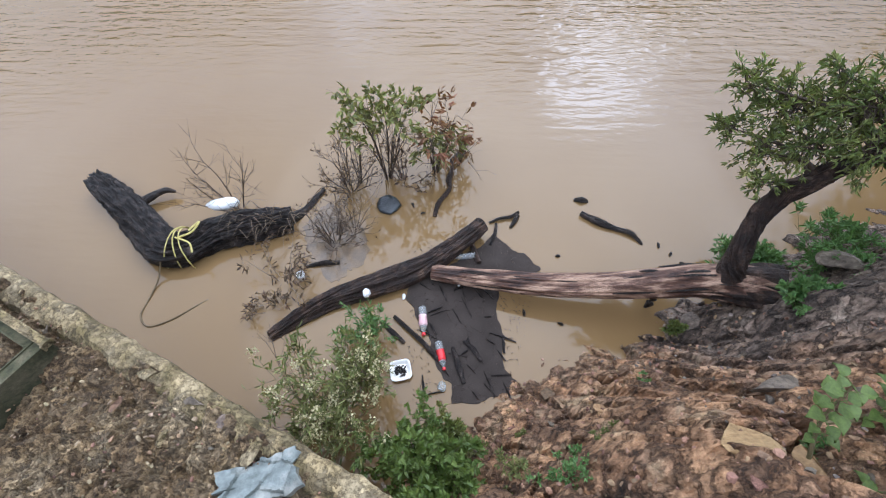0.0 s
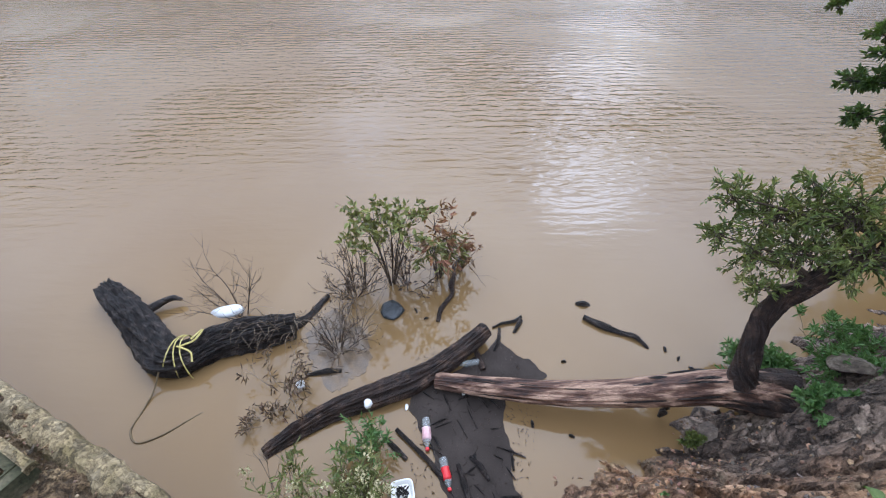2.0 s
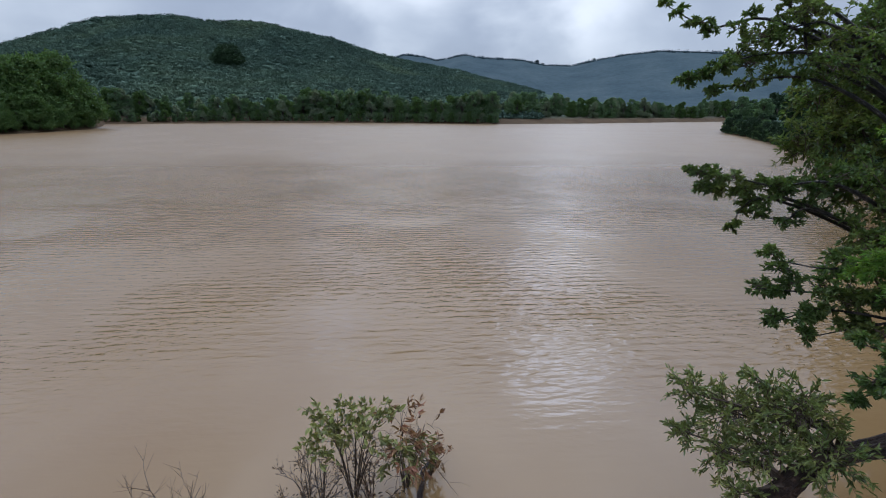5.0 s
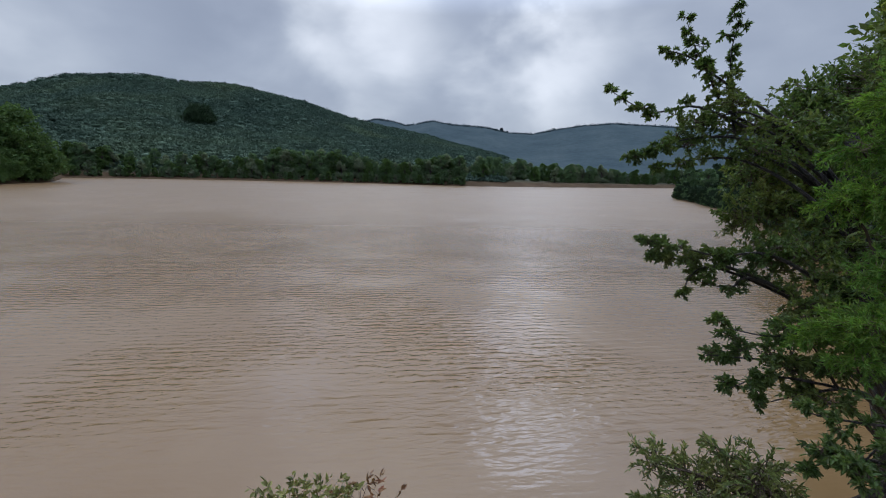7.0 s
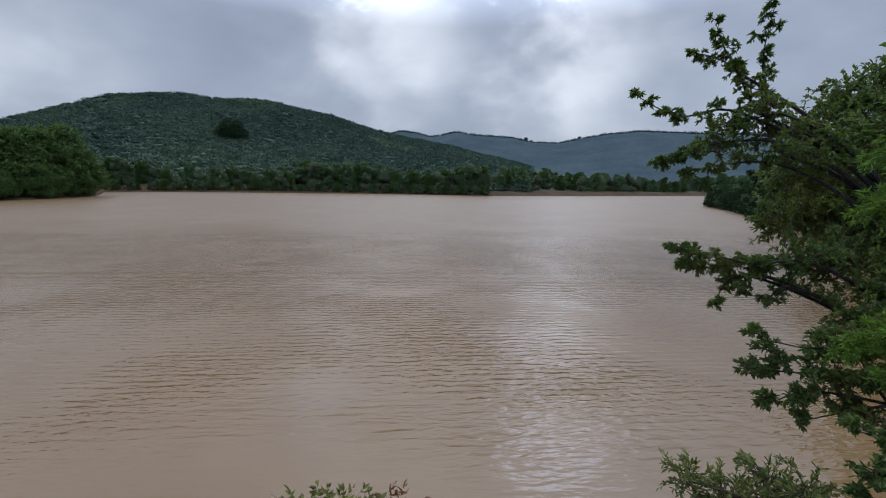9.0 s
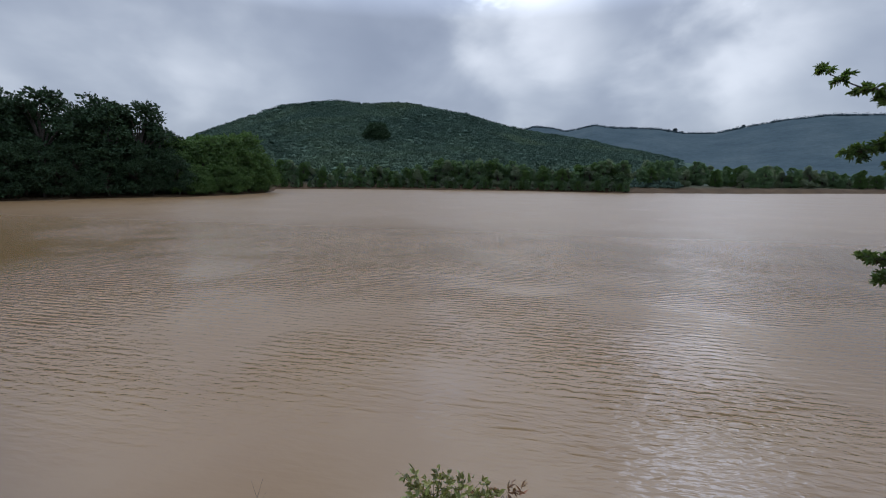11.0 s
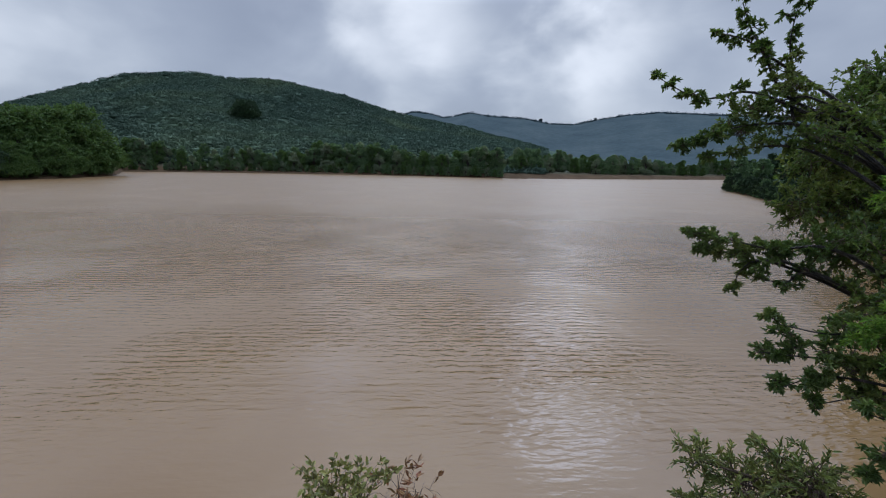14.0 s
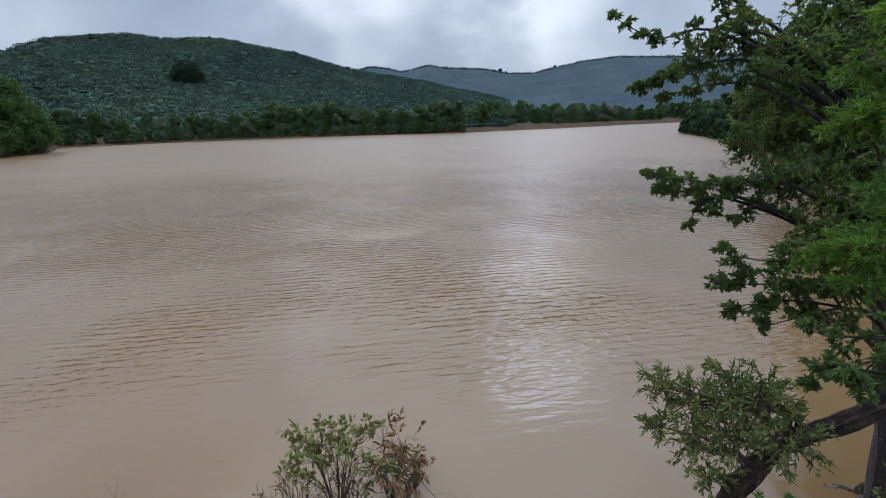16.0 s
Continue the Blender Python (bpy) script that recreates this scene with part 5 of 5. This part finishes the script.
torn_sheet((-0.87, 0.38, WALL_TOP - 0.01), (0.18, 0.09), 0.35, 3)
crumpled("white_cup", (-0.645, 1.83, 0.13), (0.035, 0.04, 0.035), "white", "crushed white plastic cup lodged on the branch", "cup", 4)
crumpled("plastic_wrapper", (-0.04, 1.12, 0.012), (0.035, 0.045, 0.018), "clear", "crumpled clear plastic wrapper floating by the rocks", "wrapper", 5)
crumpled("plastic_scrap", (-0.355, 1.87, 0.01), (0.014, 0.03, 0.012), "white", "small white plastic scrap at the edge of the scum", "litter", 6)
crumpled("plastic_scrap", (0.1, 1.98, 0.012), (0.014, 0.02, 0.012), "white", "small white plastic scrap beside the trunk", "litter", 7)


def bottle(at, turn, label, sleeve, length=0.24, seed=0, tilt=0.0):
    m = Matrix.Translation(at) @ Matrix.Rotation(turn, 4, "Z") @ Matrix.Rotation(radians(90 + tilt), 4, "X")
    ob = thing("plastic_bottle", at, label, "bottle", "bottles in the scum")
    k = length / 0.24
    body = [(0.012, 0.0), (0.028, 0.002), (0.032, 0.012), (0.031, 0.05), (0.029, 0.08), (0.032, 0.11), (0.032, 0.15), (0.027, 0.18), (0.016, 0.205), (0.011, 0.215), (0.011, 0.225)]
    def place(rows):
        v, f = turned([(r * k, (z - 0.12) * k) for r, z in rows], 18)
        return Geo().put(moved(v, m), f)
    hull = part("body", place(body), "clear", ob, "clear dented plastic", True)
    if sleeve:
        part("label_band", place([(0.0335, 0.075), (0.0305, 0.085), (0.0335, 0.11), (0.0335, 0.148), (0.030, 0.165)]), sleeve, hull, "printed label", True)
    part("cap", place([(0.0135, 0.218), (0.0145, 0.22), (0.0145, 0.236), (0.012, 0.24)]), "red" if sleeve else "white", hull)
    return ob


bottle((-0.19, 1.64, 0.02), radians(4), "clear drink bottle with a pale red label floating", "label_pale", 0.25)
bottle((-0.045, 1.35, 0.02), radians(12), "drink bottle with a bright red label floating", "red", 0.23)
bottle((0.16, 2.265, 0.02), radians(-82), "empty clear bottle floating beside the trunk", "", 0.22)
ob = thing("plastic_cup", (-1.23, 2.05, 0.02), "small white plastic cup floating upright", "cup")
v, f = turned([(0.028, -0.02), (0.034, 0.03), (0.036, 0.05), (0.032, 0.05), (0.029, 0.0)], 18)
part("body", Geo().put(v + (-1.23, 2.05, 0.02), f), "white", ob, smooth=True)


def tray(at, turn):
    ob = thing("foam_tray", at, "square white foam tray holding dark debris", "tray")
    g = Geo()
    a = np.linspace(0, 2 * np.pi, 32, endpoint=False)
    e = np.abs(np.cos(a)) ** 5 + np.abs(np.sin(a)) ** 5
    sq = np.c_[np.cos(a), np.sin(a)] / e[:, None] ** 0.2
    c, s = math.cos(turn), math.sin(turn)
    sq = np.c_[sq[:, 0] * c - sq[:, 1] * s, sq[:, 0] * s + sq[:, 1] * c]
    rings = [(0.055, 0.0), (0.074, 0.022), (0.080, 0.024), (0.079, 0.028), (0.070, 0.026), (0.052, 0.006), (0.001, 0.006)]
    v = np.concatenate([np.c_[sq * r, np.full(32, z)] for r, z in rings]) + at
    f = [[i * 32 + j, i * 32 + (j + 1) % 32, (i + 1) * 32 + (j + 1) % 32, (i + 1) * 32 + j] for i in range(len(rings) - 1) for j in range(32)]
    part("dish", g.put(v, f), "foam", ob)
    g = Geo()
    for i in range(40):
        p = np.array(at) + (gs.uniform(-0.04, 0.04), gs.uniform(-0.04, 0.04), 0.012)
        d = unit((gs.normal(), gs.normal(), 0.1)) * gs.uniform(0.008, 0.025)
        g.put(*tube(np.array([p - d, p, p + d]), [0.002, 0.006, 0.002], 4))
    part("debris", g, "bark", ob, "dark leaf and twig debris")


tray((-0.345, 1.235, 0.005), radians(12))

# floating scum with its debris
def scum():
    edge = [(0.42, 2.52), (0.62, 2.34), (0.80, 2.16), (0.66, 2.05), (0.44, 1.95), (0.40, 1.72), (0.45, 1.5), (0.42, 1.28), (0.5, 1.15), (0.3, 1.04), (0.05, 0.99), (-0.0, 1.15), (-0.1, 1.3), (-0.14, 1.5), (-0.27, 1.72), (-0.33, 1.92), (-0.2, 2.05), (0.1, 2.22), (0.3, 2.4)]
    loop = curve_points(edge + edge[:1], 220)[:-1] if len(edge[0]) == 3 else curve_points([(x, y, 0) for x, y in edge + edge[:1]], 221)[:-1]
    for i in range(len(loop)):
        q = Vector((loop[i][0] * 6, loop[i][1] * 6, 1))
        loop[i] += np.array([noise.noise(q), noise.noise(q + Vector((9, 0, 0))), 0]) * 0.045 + np.array([noise.noise(q * 3), noise.noise(q * 3 + Vector((5, 0, 0))), 0]) * 0.02
    n = len(loop)
    v = np.concatenate([loop + (0, 0, -0.004), loop + (0, 0, 0.006)])
    f = [list(range(n, 2 * n))[::-1]] + [[i, (i + 1) % n, n + (i + 1) % n, n + i] for i in range(n)]
    bm = bmesh.new()
    vs = [bm.verts.new(q) for q in v]
    for face in f:
        bm.faces.new([vs[i] for i in face])
    bmesh.ops.recalc_face_normals(bm, faces=bm.faces)
    me = bpy.data.meshes.new("scum_mat")
    bm.to_mesh(me)
    bm.free()
    me.materials.append(M["scum"])
    ob = new("scum_mat", me)
    tagged(ob, "dark grey mat of floating silt and fine debris", "scum", kind="stuff")
    # sticks and flakes lying in it
    for i in range(34):
        x, y = gs.uniform(-0.22, 0.45), gs.uniform(1.05, 2.1)
        a, L = gs.choice([0.3, 1.9, 2.3, 2.6]) + gs.normal(0, 0.3), gs.uniform(0.03, 0.11)
        r = gs.uniform(0.003, 0.012)
        stick("floating_twig", [(x - math.cos(a) * L, y - math.sin(a) * L, 0.01), (x, y, 0.014), (x + math.cos(a) * L, y + math.sin(a) * L, 0.01)], [r * 0.7, r, r * 0.5], "dark waterlogged twig lying in the scum", "bark", "twigs in the scum", 6, 0.001)
    g = Geo()
    for i in range(900):
        x, y = gs.uniform(-0.3, 0.75), gs.uniform(1.0, 2.45)
        if abs(x - 0.1) > 0.62 - 0.3 * abs(y - 1.9):
            continue
        p = np.array([x, y, 0.008])
        d = unit((gs.normal(), gs.normal(), 0)) * gs.uniform(0.003, 0.012)
        g.put(*tube(np.array([p - d, p + d]), [0.0022, 0.0012], 4))
    tagged(solid("debris_flecks", g, "bark_brown"), "fine bark and leaf flecks scattered over the scum", "debris", kind="stuff")


scum()


def silt_film():
    """A thin torn film of grey silt caught in the dead brush."""
    gen = np.random.default_rng(19)
    n = 90
    a = np.linspace(0, 2 * np.pi, n, endpoint=False)
    r = np.array([1 + 0.35 * noise.noise(Vector((math.cos(q) * 1.5, math.sin(q) * 1.5, 4))) + 0.16 * noise.noise(Vector((math.cos(q) * 6, math.sin(q) * 6, 9))) for q in a])
    u, v = 0.24 * r * np.cos(a), 0.46 * r * np.sin(a)
    c, k = math.cos(0.45), math.sin(0.45)
    rim = np.c_[-1.02 + u * c - v * k, 2.44 + u * k + v * c]
    mid = rim.mean(0)
    v = np.concatenate([np.c_[rim, np.full(n, -0.004)], np.c_[rim, np.full(n, 0.003)], [(*mid, 0.004)]])
    i = np.arange(n)
    j = (i + 1) % n
    g = Geo().put(v, [np.stack([i, j, n + j, n + i], -1), np.stack([n + i, n + j, np.full(n, 2 * n)], -1)])
    tagged(solid("silt_film", g, "film"), "grey-brown film of silt caught in the dead brush", "scum", kind="stuff")


silt_film()

# ---- plants on the wall foot and the bank ----
def flowering(at, h, w, stems, seed, label, leaf, flowers):
    ob, tips, gen = shrub("flowering_weed", at, label, h, w, stems, 5, leaf, 0.058, 0.013, seed, "stem", 0.006, 6, leaf_from=0.12, flat=0.4, category="weed")
    if flowers:
        pick = tips[gen.uniform(size=len(tips)) < flowers]
        pick = pick[pick[:, 2] > at[2] + 0.5 * h]
        p = np.repeat(pick, 24, 0) + gen.normal(0, 0.017, (len(pick) * 24, 3))
        d = unit(gen.normal(0, 1, p.shape) + (0, 0, 0.8))
        part("blossom", Geo().put(*leaves(p, d, 0.018, 0.015, gen, 0.2)), "flower", ob, "cream-white fluffy flower heads")
    return ob


flowering((-0.74, 0.86, -0.05), 0.84, 0.34, 9, 90, "tall weed with cream flower heads at the wall foot", "leaf_olive", 0.2)
flowering((-0.95, 0.95, -0.05), 0.72, 0.34, 8, 91, "leaning weed with cream flower heads by the wall", "leaf_olive", 0.24)
flowering((-0.6, 1.14, -0.05), 0.7, 0.15, 8, 92, "slender yellow-green weed standing in the water", "leaf_olive", 0.12)
shrub("green_weed", (-0.62, 1.52, -0.02), "fresh green weed sprouting beside the branch", 0.36, 0.2, 8, 6, "leaf_pale", 0.05, 0.012, 93, "stem", 0.004, 5, leaf_from=0.1)
shrub("dead_stalks", (-0.98, 0.9, -0.02), "thin dry stalks leaning over the wall foot", 0.5, 0.5, 5, 0, "leaf_dry", 0, 0, 94, "twig", 0.004, 3, lean=(-0.2, 0.15))
for at, h, w, n, leaf, ll, lw, seed, text in [((-0.2, 0.58, 0.22), 0.3, 0.3, 26, "leaf_big", 0.034, 0.018, 95, "lush green leafy bush at the foot of the wall"), ((0.0, 0.68, 0.15), 0.22, 0.2, 14, "leaf", 0.035, 0.016, 96, "low green bush at the edge of the rocks"),
                                             ((-0.05, 0.42, 0.38), 0.32, 0.26, 18, "leaf_big", 0.045, 0.024, 97, "broad-leaved green bush beside the wall end")]:
    shrub("leafy_bush", at, text, h, w, n, 9, leaf, ll, lw, seed, "stem", 0.005, 6, leaf_from=0.05, category="bush", bare=0.1)
for x, y, h, w, n, seed in [(0.3, 0.42, 0.14, 0.16, 9, 101), (0.55, 0.36, 0.13, 0.15, 9, 102), (0.15, 0.6, 0.12, 0.12, 7, 103), (0.62, 0.5, 0.08, 0.07, 5, 104), (0.8, 0.62, 0.06, 0.06, 4, 105), (1.33, 0.42, 0.07, 0.06, 5, 106), (0.45, 0.72, 0.05, 0.05, 4, 107), (1.15, 0.95, 0.05, 0.08, 5, 108)]:
    shrub("ground_weed", (x, y, bank_z(x, y)), "low fine-leaved weed growing between the rocks", h, w, n, 7, "leaf_olive" if seed % 2 else "leaf_pale", 0.022, 0.009, seed, "stem", 0.002, 4, leaf_from=0.0, category="weed", group="weeds on the bank", bare=0.1)
for x, y, h, w, n, leaf, ll, lw, seed, text in [(2.34, 1.48, 0.15, 0.17, 12, "leaf_pale", 0.05, 0.032, 111, "pale round-leaved plant below the trunk"), (1.74, 1.55, 0.08, 0.07, 7, "leaf", 0.03, 0.014, 112, "small dark tuft at the waterline"),
                                               (2.5, 2.05, 0.34, 0.34, 18, "leaf_pale", 0.055, 0.018, 113, "light-green narrow-leaved shrub under the limb"), (2.85, 1.85, 0.36, 0.4, 20, "leaf_pale", 0.055, 0.018, 114, "spreading pale-green shrub on the grey rocks"),
                                               (2.62, 1.25, 0.4, 0.34, 22, "leaf", 0.03, 0.010, 115, "dense fine-leaved green shrub on the bank"), (2.7, 1.0, 0.4, 0.34, 20, "leaf", 0.03, 0.010, 116, "dense fine-leaved green shrub on the upper bank")]:
    shrub("bank_shrub", (x, y, bank_z(x, y)), text, h, w, n, 8, leaf, ll, lw, seed, "stem", 0.004, 5, leaf_from=0.0, bare=0.1)


def broadleaf_plant(at, top, seed):
    """A tall herb with large heart-shaped leaves."""
    gen = np.random.default_rng(seed)
    ob = thing("broadleaf_plant", at, "tall herb with large heart-shaped bright-green leaves on the bank", "plant")
    at, top = np.array(at), np.array(top)
    for k in range(2):
        e = top + gen.normal(0, 0.10, 3) * (1, 1, 0.6)
        line = curve_points([at + gen.normal(0, 0.03, 3) * (1, 1, 0), (at + e) / 2 + gen.normal(0, 0.03, 3), e], 14)
        stalk = part("stem", Geo().put(*tube(line, [0.008, 0.006, 0.003], 6)), "stem", ob)
        for i in range(4, 14):
            for sgn in (1, -1):
                a = i * 1.57 + (0 if sgn > 0 else math.pi) + gen.normal(0, 0.3)
                d = unit((math.cos(a), math.sin(a), 0.35))
                L = np.interp(i, [4, 9, 13], [0.05, 0.078, 0.05]) * gen.uniform(0.7, 1.2)
                root = line[i] + d * 0.03
                side = unit(np.cross(d, (0, 0, 1)))
                s = np.linspace(0, 1, 7)
                half = L * 0.42 * np.array([0.35, 0.92, 1.0, 0.82, 0.55, 0.25, 0.0])
                mid = root + d * (s * L)[:, None] + np.array([0, 0, -1.0]) * (s**2 * L * 0.45)[:, None]
                v = np.concatenate([mid, mid + side * half[:, None] + (0, 0, 0.008), mid - side * half[:, None] + (0, 0, 0.008)])
                f = [[j, j + 1, 8 + j, 7 + j] for j in range(6)] + [[j + 1, j, 14 + j, 15 + j] for j in range(6)]
                g = Geo().put(v, f).put(*tube(np.array([line[i], root]), [0.002, 0.0015], 3))
                part("leaf", g, "leaf_big", stalk, smooth=True)


for x, y, up, seed in ((1.25, 0.30, 0.32, 120), (1.43, 0.44, 0.30, 121)):
    broadleaf_plant((x, y, bank_z(x, y)), (x + 0.03, y + 0.10, bank_z(x, y) + up), seed)

# ---- the concrete box by the wall ----
def concrete_box():
    ob = thing("concrete_chamber", (-2.35, 0.98, WALL_TOP - 0.05), "open mossy concrete valve chamber beside the wall rim", "chamber")
    c, s = WAY[0], WAY[1]
    def box(u0, u1, v0, v1, z0, z1):
        g = Geo()
        bm = bmesh.new()
        bmesh.ops.create_cube(bm, size=1)
        for q in bm.verts:
            u, v = (u0 + u1) / 2 + q.co.x * (u1 - u0), (v0 + v1) / 2 + q.co.y * (v1 - v0)
            p = wall_point(u, v)
            q.co = (p[0], p[1], (z0 + z1) / 2 + q.co.z * (z1 - z0))
        bmesh.ops.bevel(bm, geom=bm.edges[:], offset=0.008, segments=2, affect="EDGES")
        g.put([q.co[:] for q in bm.verts], [[q.index for q in face.verts] for face in bm.faces])
        bm.free()
        return g
    lo, hi = WALL_TOP - 0.45, WALL_TOP + 0.10
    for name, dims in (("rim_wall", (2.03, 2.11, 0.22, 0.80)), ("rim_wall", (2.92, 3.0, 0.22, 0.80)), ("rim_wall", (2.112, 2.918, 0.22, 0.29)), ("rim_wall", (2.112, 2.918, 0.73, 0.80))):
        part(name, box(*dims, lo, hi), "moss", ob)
    part("rim_cap", box(2.01, 3.02, 0.20, 0.245, hi + 0.002, hi + 0.03), "concrete", ob, "pale concrete lip")
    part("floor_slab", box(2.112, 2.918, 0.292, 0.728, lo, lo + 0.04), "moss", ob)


concrete_box()

# ---- stones: pieces of the bank and of the rubble ----
STONE = {}


def stone_mesh(kind, k):
    if (kind, k) not in STONE:
        gen = np.random.default_rng(200 + k)
        v, f = blob(gen, (1.0, gen.uniform(0.5, 0.9), gen.uniform(0.22, 0.4)), 0.2, 2, 1.0, 9, (0.15, 0.5))
        me = Geo().put(v, f).mesh("stone", v)
        me.materials.append(M[kind])
        STONE[kind, k] = me
    return STONE[kind, k]


def put_stone(parent, kind, k, at, size, turn, tip=0.0):
    ob = new("stone", stone_mesh(kind, k))
    ob.parent = parent
    ob.matrix_basis = Matrix.Translation(at) @ Matrix.Rotation(turn, 4, "Z") @ Matrix.Rotation(tip, 4, "X") @ Matrix.Diagonal((size, size, size, 1))
    return ob


def boulder(name, at, radii, kind, label, turn, tip, seed):
    v, f = blob(np.random.default_rng(seed), radii, 0.10, 3, 1.0, 7, (0.15, 0.6))
    m = Matrix.Translation(at) @ Matrix.Rotation(turn, 4, "Z") @ Matrix.Rotation(tip, 4, "X")
    return tagged(solid(name, Geo().put(moved(v, m), f), kind, at), label, "rock")


for x, y, radii, kind, turn, tip, seed, text in [(0.88, 0.76, (0.15, 0.09, 0.03), "rock_ochre", 0.2, -0.6, 301, "flat ochre rock slab on the bank"), (1.08, 0.44, (0.15, 0.12, 0.05), "rock_ochre", -0.2, -0.65, 302, "large ochre rock slab on the bank"), (1.24, 0.32, (0.14, 0.10, 0.05), "rock_ochre", 0.3, -0.55, 303, "broken ochre rock at the top of the bank"),
                                                 (2.55, 1.92, (0.26, 0.14, 0.07), "rock_grey", 0.2, -0.25, 304, "grey layered rock ledge under the limb"), (2.78, 1.74, (0.24, 0.14, 0.07), "rock_grey", -0.1, -0.25, 305, "grey layered rock ledge on the bank"), (2.3, 1.9, (0.2, 0.12, 0.06), "rock_grey", 0.4, -0.2, 306, "pale grey rock beside the trunk foot"),
                                                 (1.92, 1.62, (0.17, 0.10, 0.05), "rock_grey", 0.4, -0.2, 307, "grey rock at the waterline"), (1.55, 0.75, (0.14, 0.10, 0.05), "rock_grey", 0.3, -0.7, 308, "smooth grey rock face on the bank"), (0.68, 1.02, (0.10, 0.06, 0.035), "rock_red", 0.2, -0.4, 309, "reddish rock by the scum")]:
    boulder("rock", (x, y, bank_z(x, y) + 0.01), radii, kind, text, turn, tip, seed)
gp = np.random.default_rng(44)
for i in range(170):
    x, y = gp.uniform(0.0, 3.0), gp.uniform(0.25, 1.75)
    if y > np.interp(x, SHORE_X, SHORE_Y) + 0.03 or x + y < 0.6:
        continue
    size = 0.012 + 0.05 * gp.uniform() ** 3
    kind = "rock_grey" if gp.uniform() < np.interp(x, [0.8, 2.0], [0.15, 0.75]) else ("rock_ochre" if gp.uniform() < 0.2 else "rock_red")
    put_stone(bank, kind, int(gp.integers(0, 6)), (x, y, bank_z(x, y) + size * 0.1), size, gp.uniform(0, 6.3), gp.normal(0, 0.4))
for i in range(170):
    u, v = gp.uniform(-0.2, 3.6), 0.16 + 1.3 * gp.uniform() ** 1.2
    p = wall_point(u, v)
    size = 0.008 + 0.04 * gp.uniform() ** 4
    kind = ("rock_grey", "rock_red", "rock_ochre")[int(gp.choice([0, 0, 1, 2]))]
    put_stone(rubble, kind, int(gp.integers(0, 6)), (p[0], p[1], WALL_TOP - 0.01 - 0.06 * max(0, 1 - abs(v - 0.75) / 0.5)), size, gp.uniform(0, 6.3), gp.normal(0, 0.3))
for x, y, radii, kind, seed, text in [(-1.28, 0.73, (0.085, 0.05, 0.03), "rock_grey", 320, "flat grey stone in the rubble"), (-1.13, 0.62, (0.06, 0.05, 0.025), "rock_grey", 321, "small grey stone in the rubble"), (-1.7, 0.72, (0.05, 0.035, 0.03), "rock_red", 322, "reddish stone in the rubble"), (-1.6, 0.9, (0.08, 0.05, 0.03), "concrete", 323, "pale lump of broken mortar"), (-1.4, 0.55, (0.06, 0.05, 0.03), "concrete", 324, "pale lump of broken mortar"), (-0.95, 0.52, (0.09, 0.06, 0.03), "concrete", 325, "large pale lump of mortar by the rim")]:
    boulder("stone_block", (x, y, WALL_TOP + 0.005), radii, kind, text, seed, 0.15, seed)


def chips(name, material, label, spots, seed):
    """Loose angular chips too many to count."""
    gen = np.random.default_rng(seed)
    kinds = [blob(gen, (1, gen.uniform(0.55, 0.9), gen.uniform(0.3, 0.6)), 0.35, 1, 1.0) for _ in range(8)]
    g = Geo()
    for x, y, z, size in spots:
        v, f = kinds[int(gen.integers(0, 8))]
        m = Matrix.Translation((x, y, z + size * 0.15)) @ Euler((gen.normal(0, 0.5), gen.normal(0, 0.5), gen.uniform(0, 6.3))).to_matrix().to_4x4()
        g.put(moved(v * size, m), np.array(f))
    return tagged(solid(name, g, material), label, "stone chips", kind="stuff")


def bank_spots(n, x0, x1, small, large):
    out = []
    while len(out) < n:
        x, y = gp.uniform(x0, x1), gp.uniform(0.2, 1.9)
        if y < np.interp(x, SHORE_X, SHORE_Y) + 0.02 and x + y > 0.7:
            out.append((x, y, bank_z(x, y), small + (large - small) * gp.uniform() ** 3))
    return out


def rubble_spots(n, small, large):
    out = []
    for _ in range(n):
        u, v = gp.uniform(-0.3, 3.4), 0.08 + 1.4 * gp.uniform() ** 1.1
        p = wall_point(u, v)
        out.append((p[0], p[1], WALL_TOP - 0.012 - 0.06 * max(0, 1 - abs(v - 0.75) / 0.5), small + (large - small) * gp.uniform() ** 3))
    return out


M["chip_red"] = surf("red_rock_chips", [(0.16, 0.085, 0.05), (0.38, 0.23, 0.14)], scale=9, fine=50, bump=0.5, island=0.9, grain=0.4)
M["chip_grey"] = surf("grey_rock_chips", [(0.10, 0.078, 0.062), (0.24, 0.19, 0.15)], scale=9, fine=50, bump=0.5, island=0.9, grain=0.4)
M["chip_pale"] = surf("pale_gravel", [(0.19, 0.13, 0.07), (0.37, 0.28, 0.175)], scale=9, fine=50, bump=0.5, island=0.9, grain=0.4)
chips("rock_chips", "chip_red", "loose red-brown rock chips over the bank", bank_spots(1500, 0.0, 2.2, 0.005, 0.026), 71)
chips("rock_chips", "chip_grey", "loose grey rock chips over the bank", bank_spots(900, 1.0, 3.2, 0.005, 0.026), 72)
chips("gravel", "chip_pale", "pale gravel and mortar crumbs on the rubble", rubble_spots(1500, 0.004, 0.022), 73)
chips("gravel", "chip_red", "brown gravel crumbs on the rubble", rubble_spots(900, 0.004, 0.02), 74)
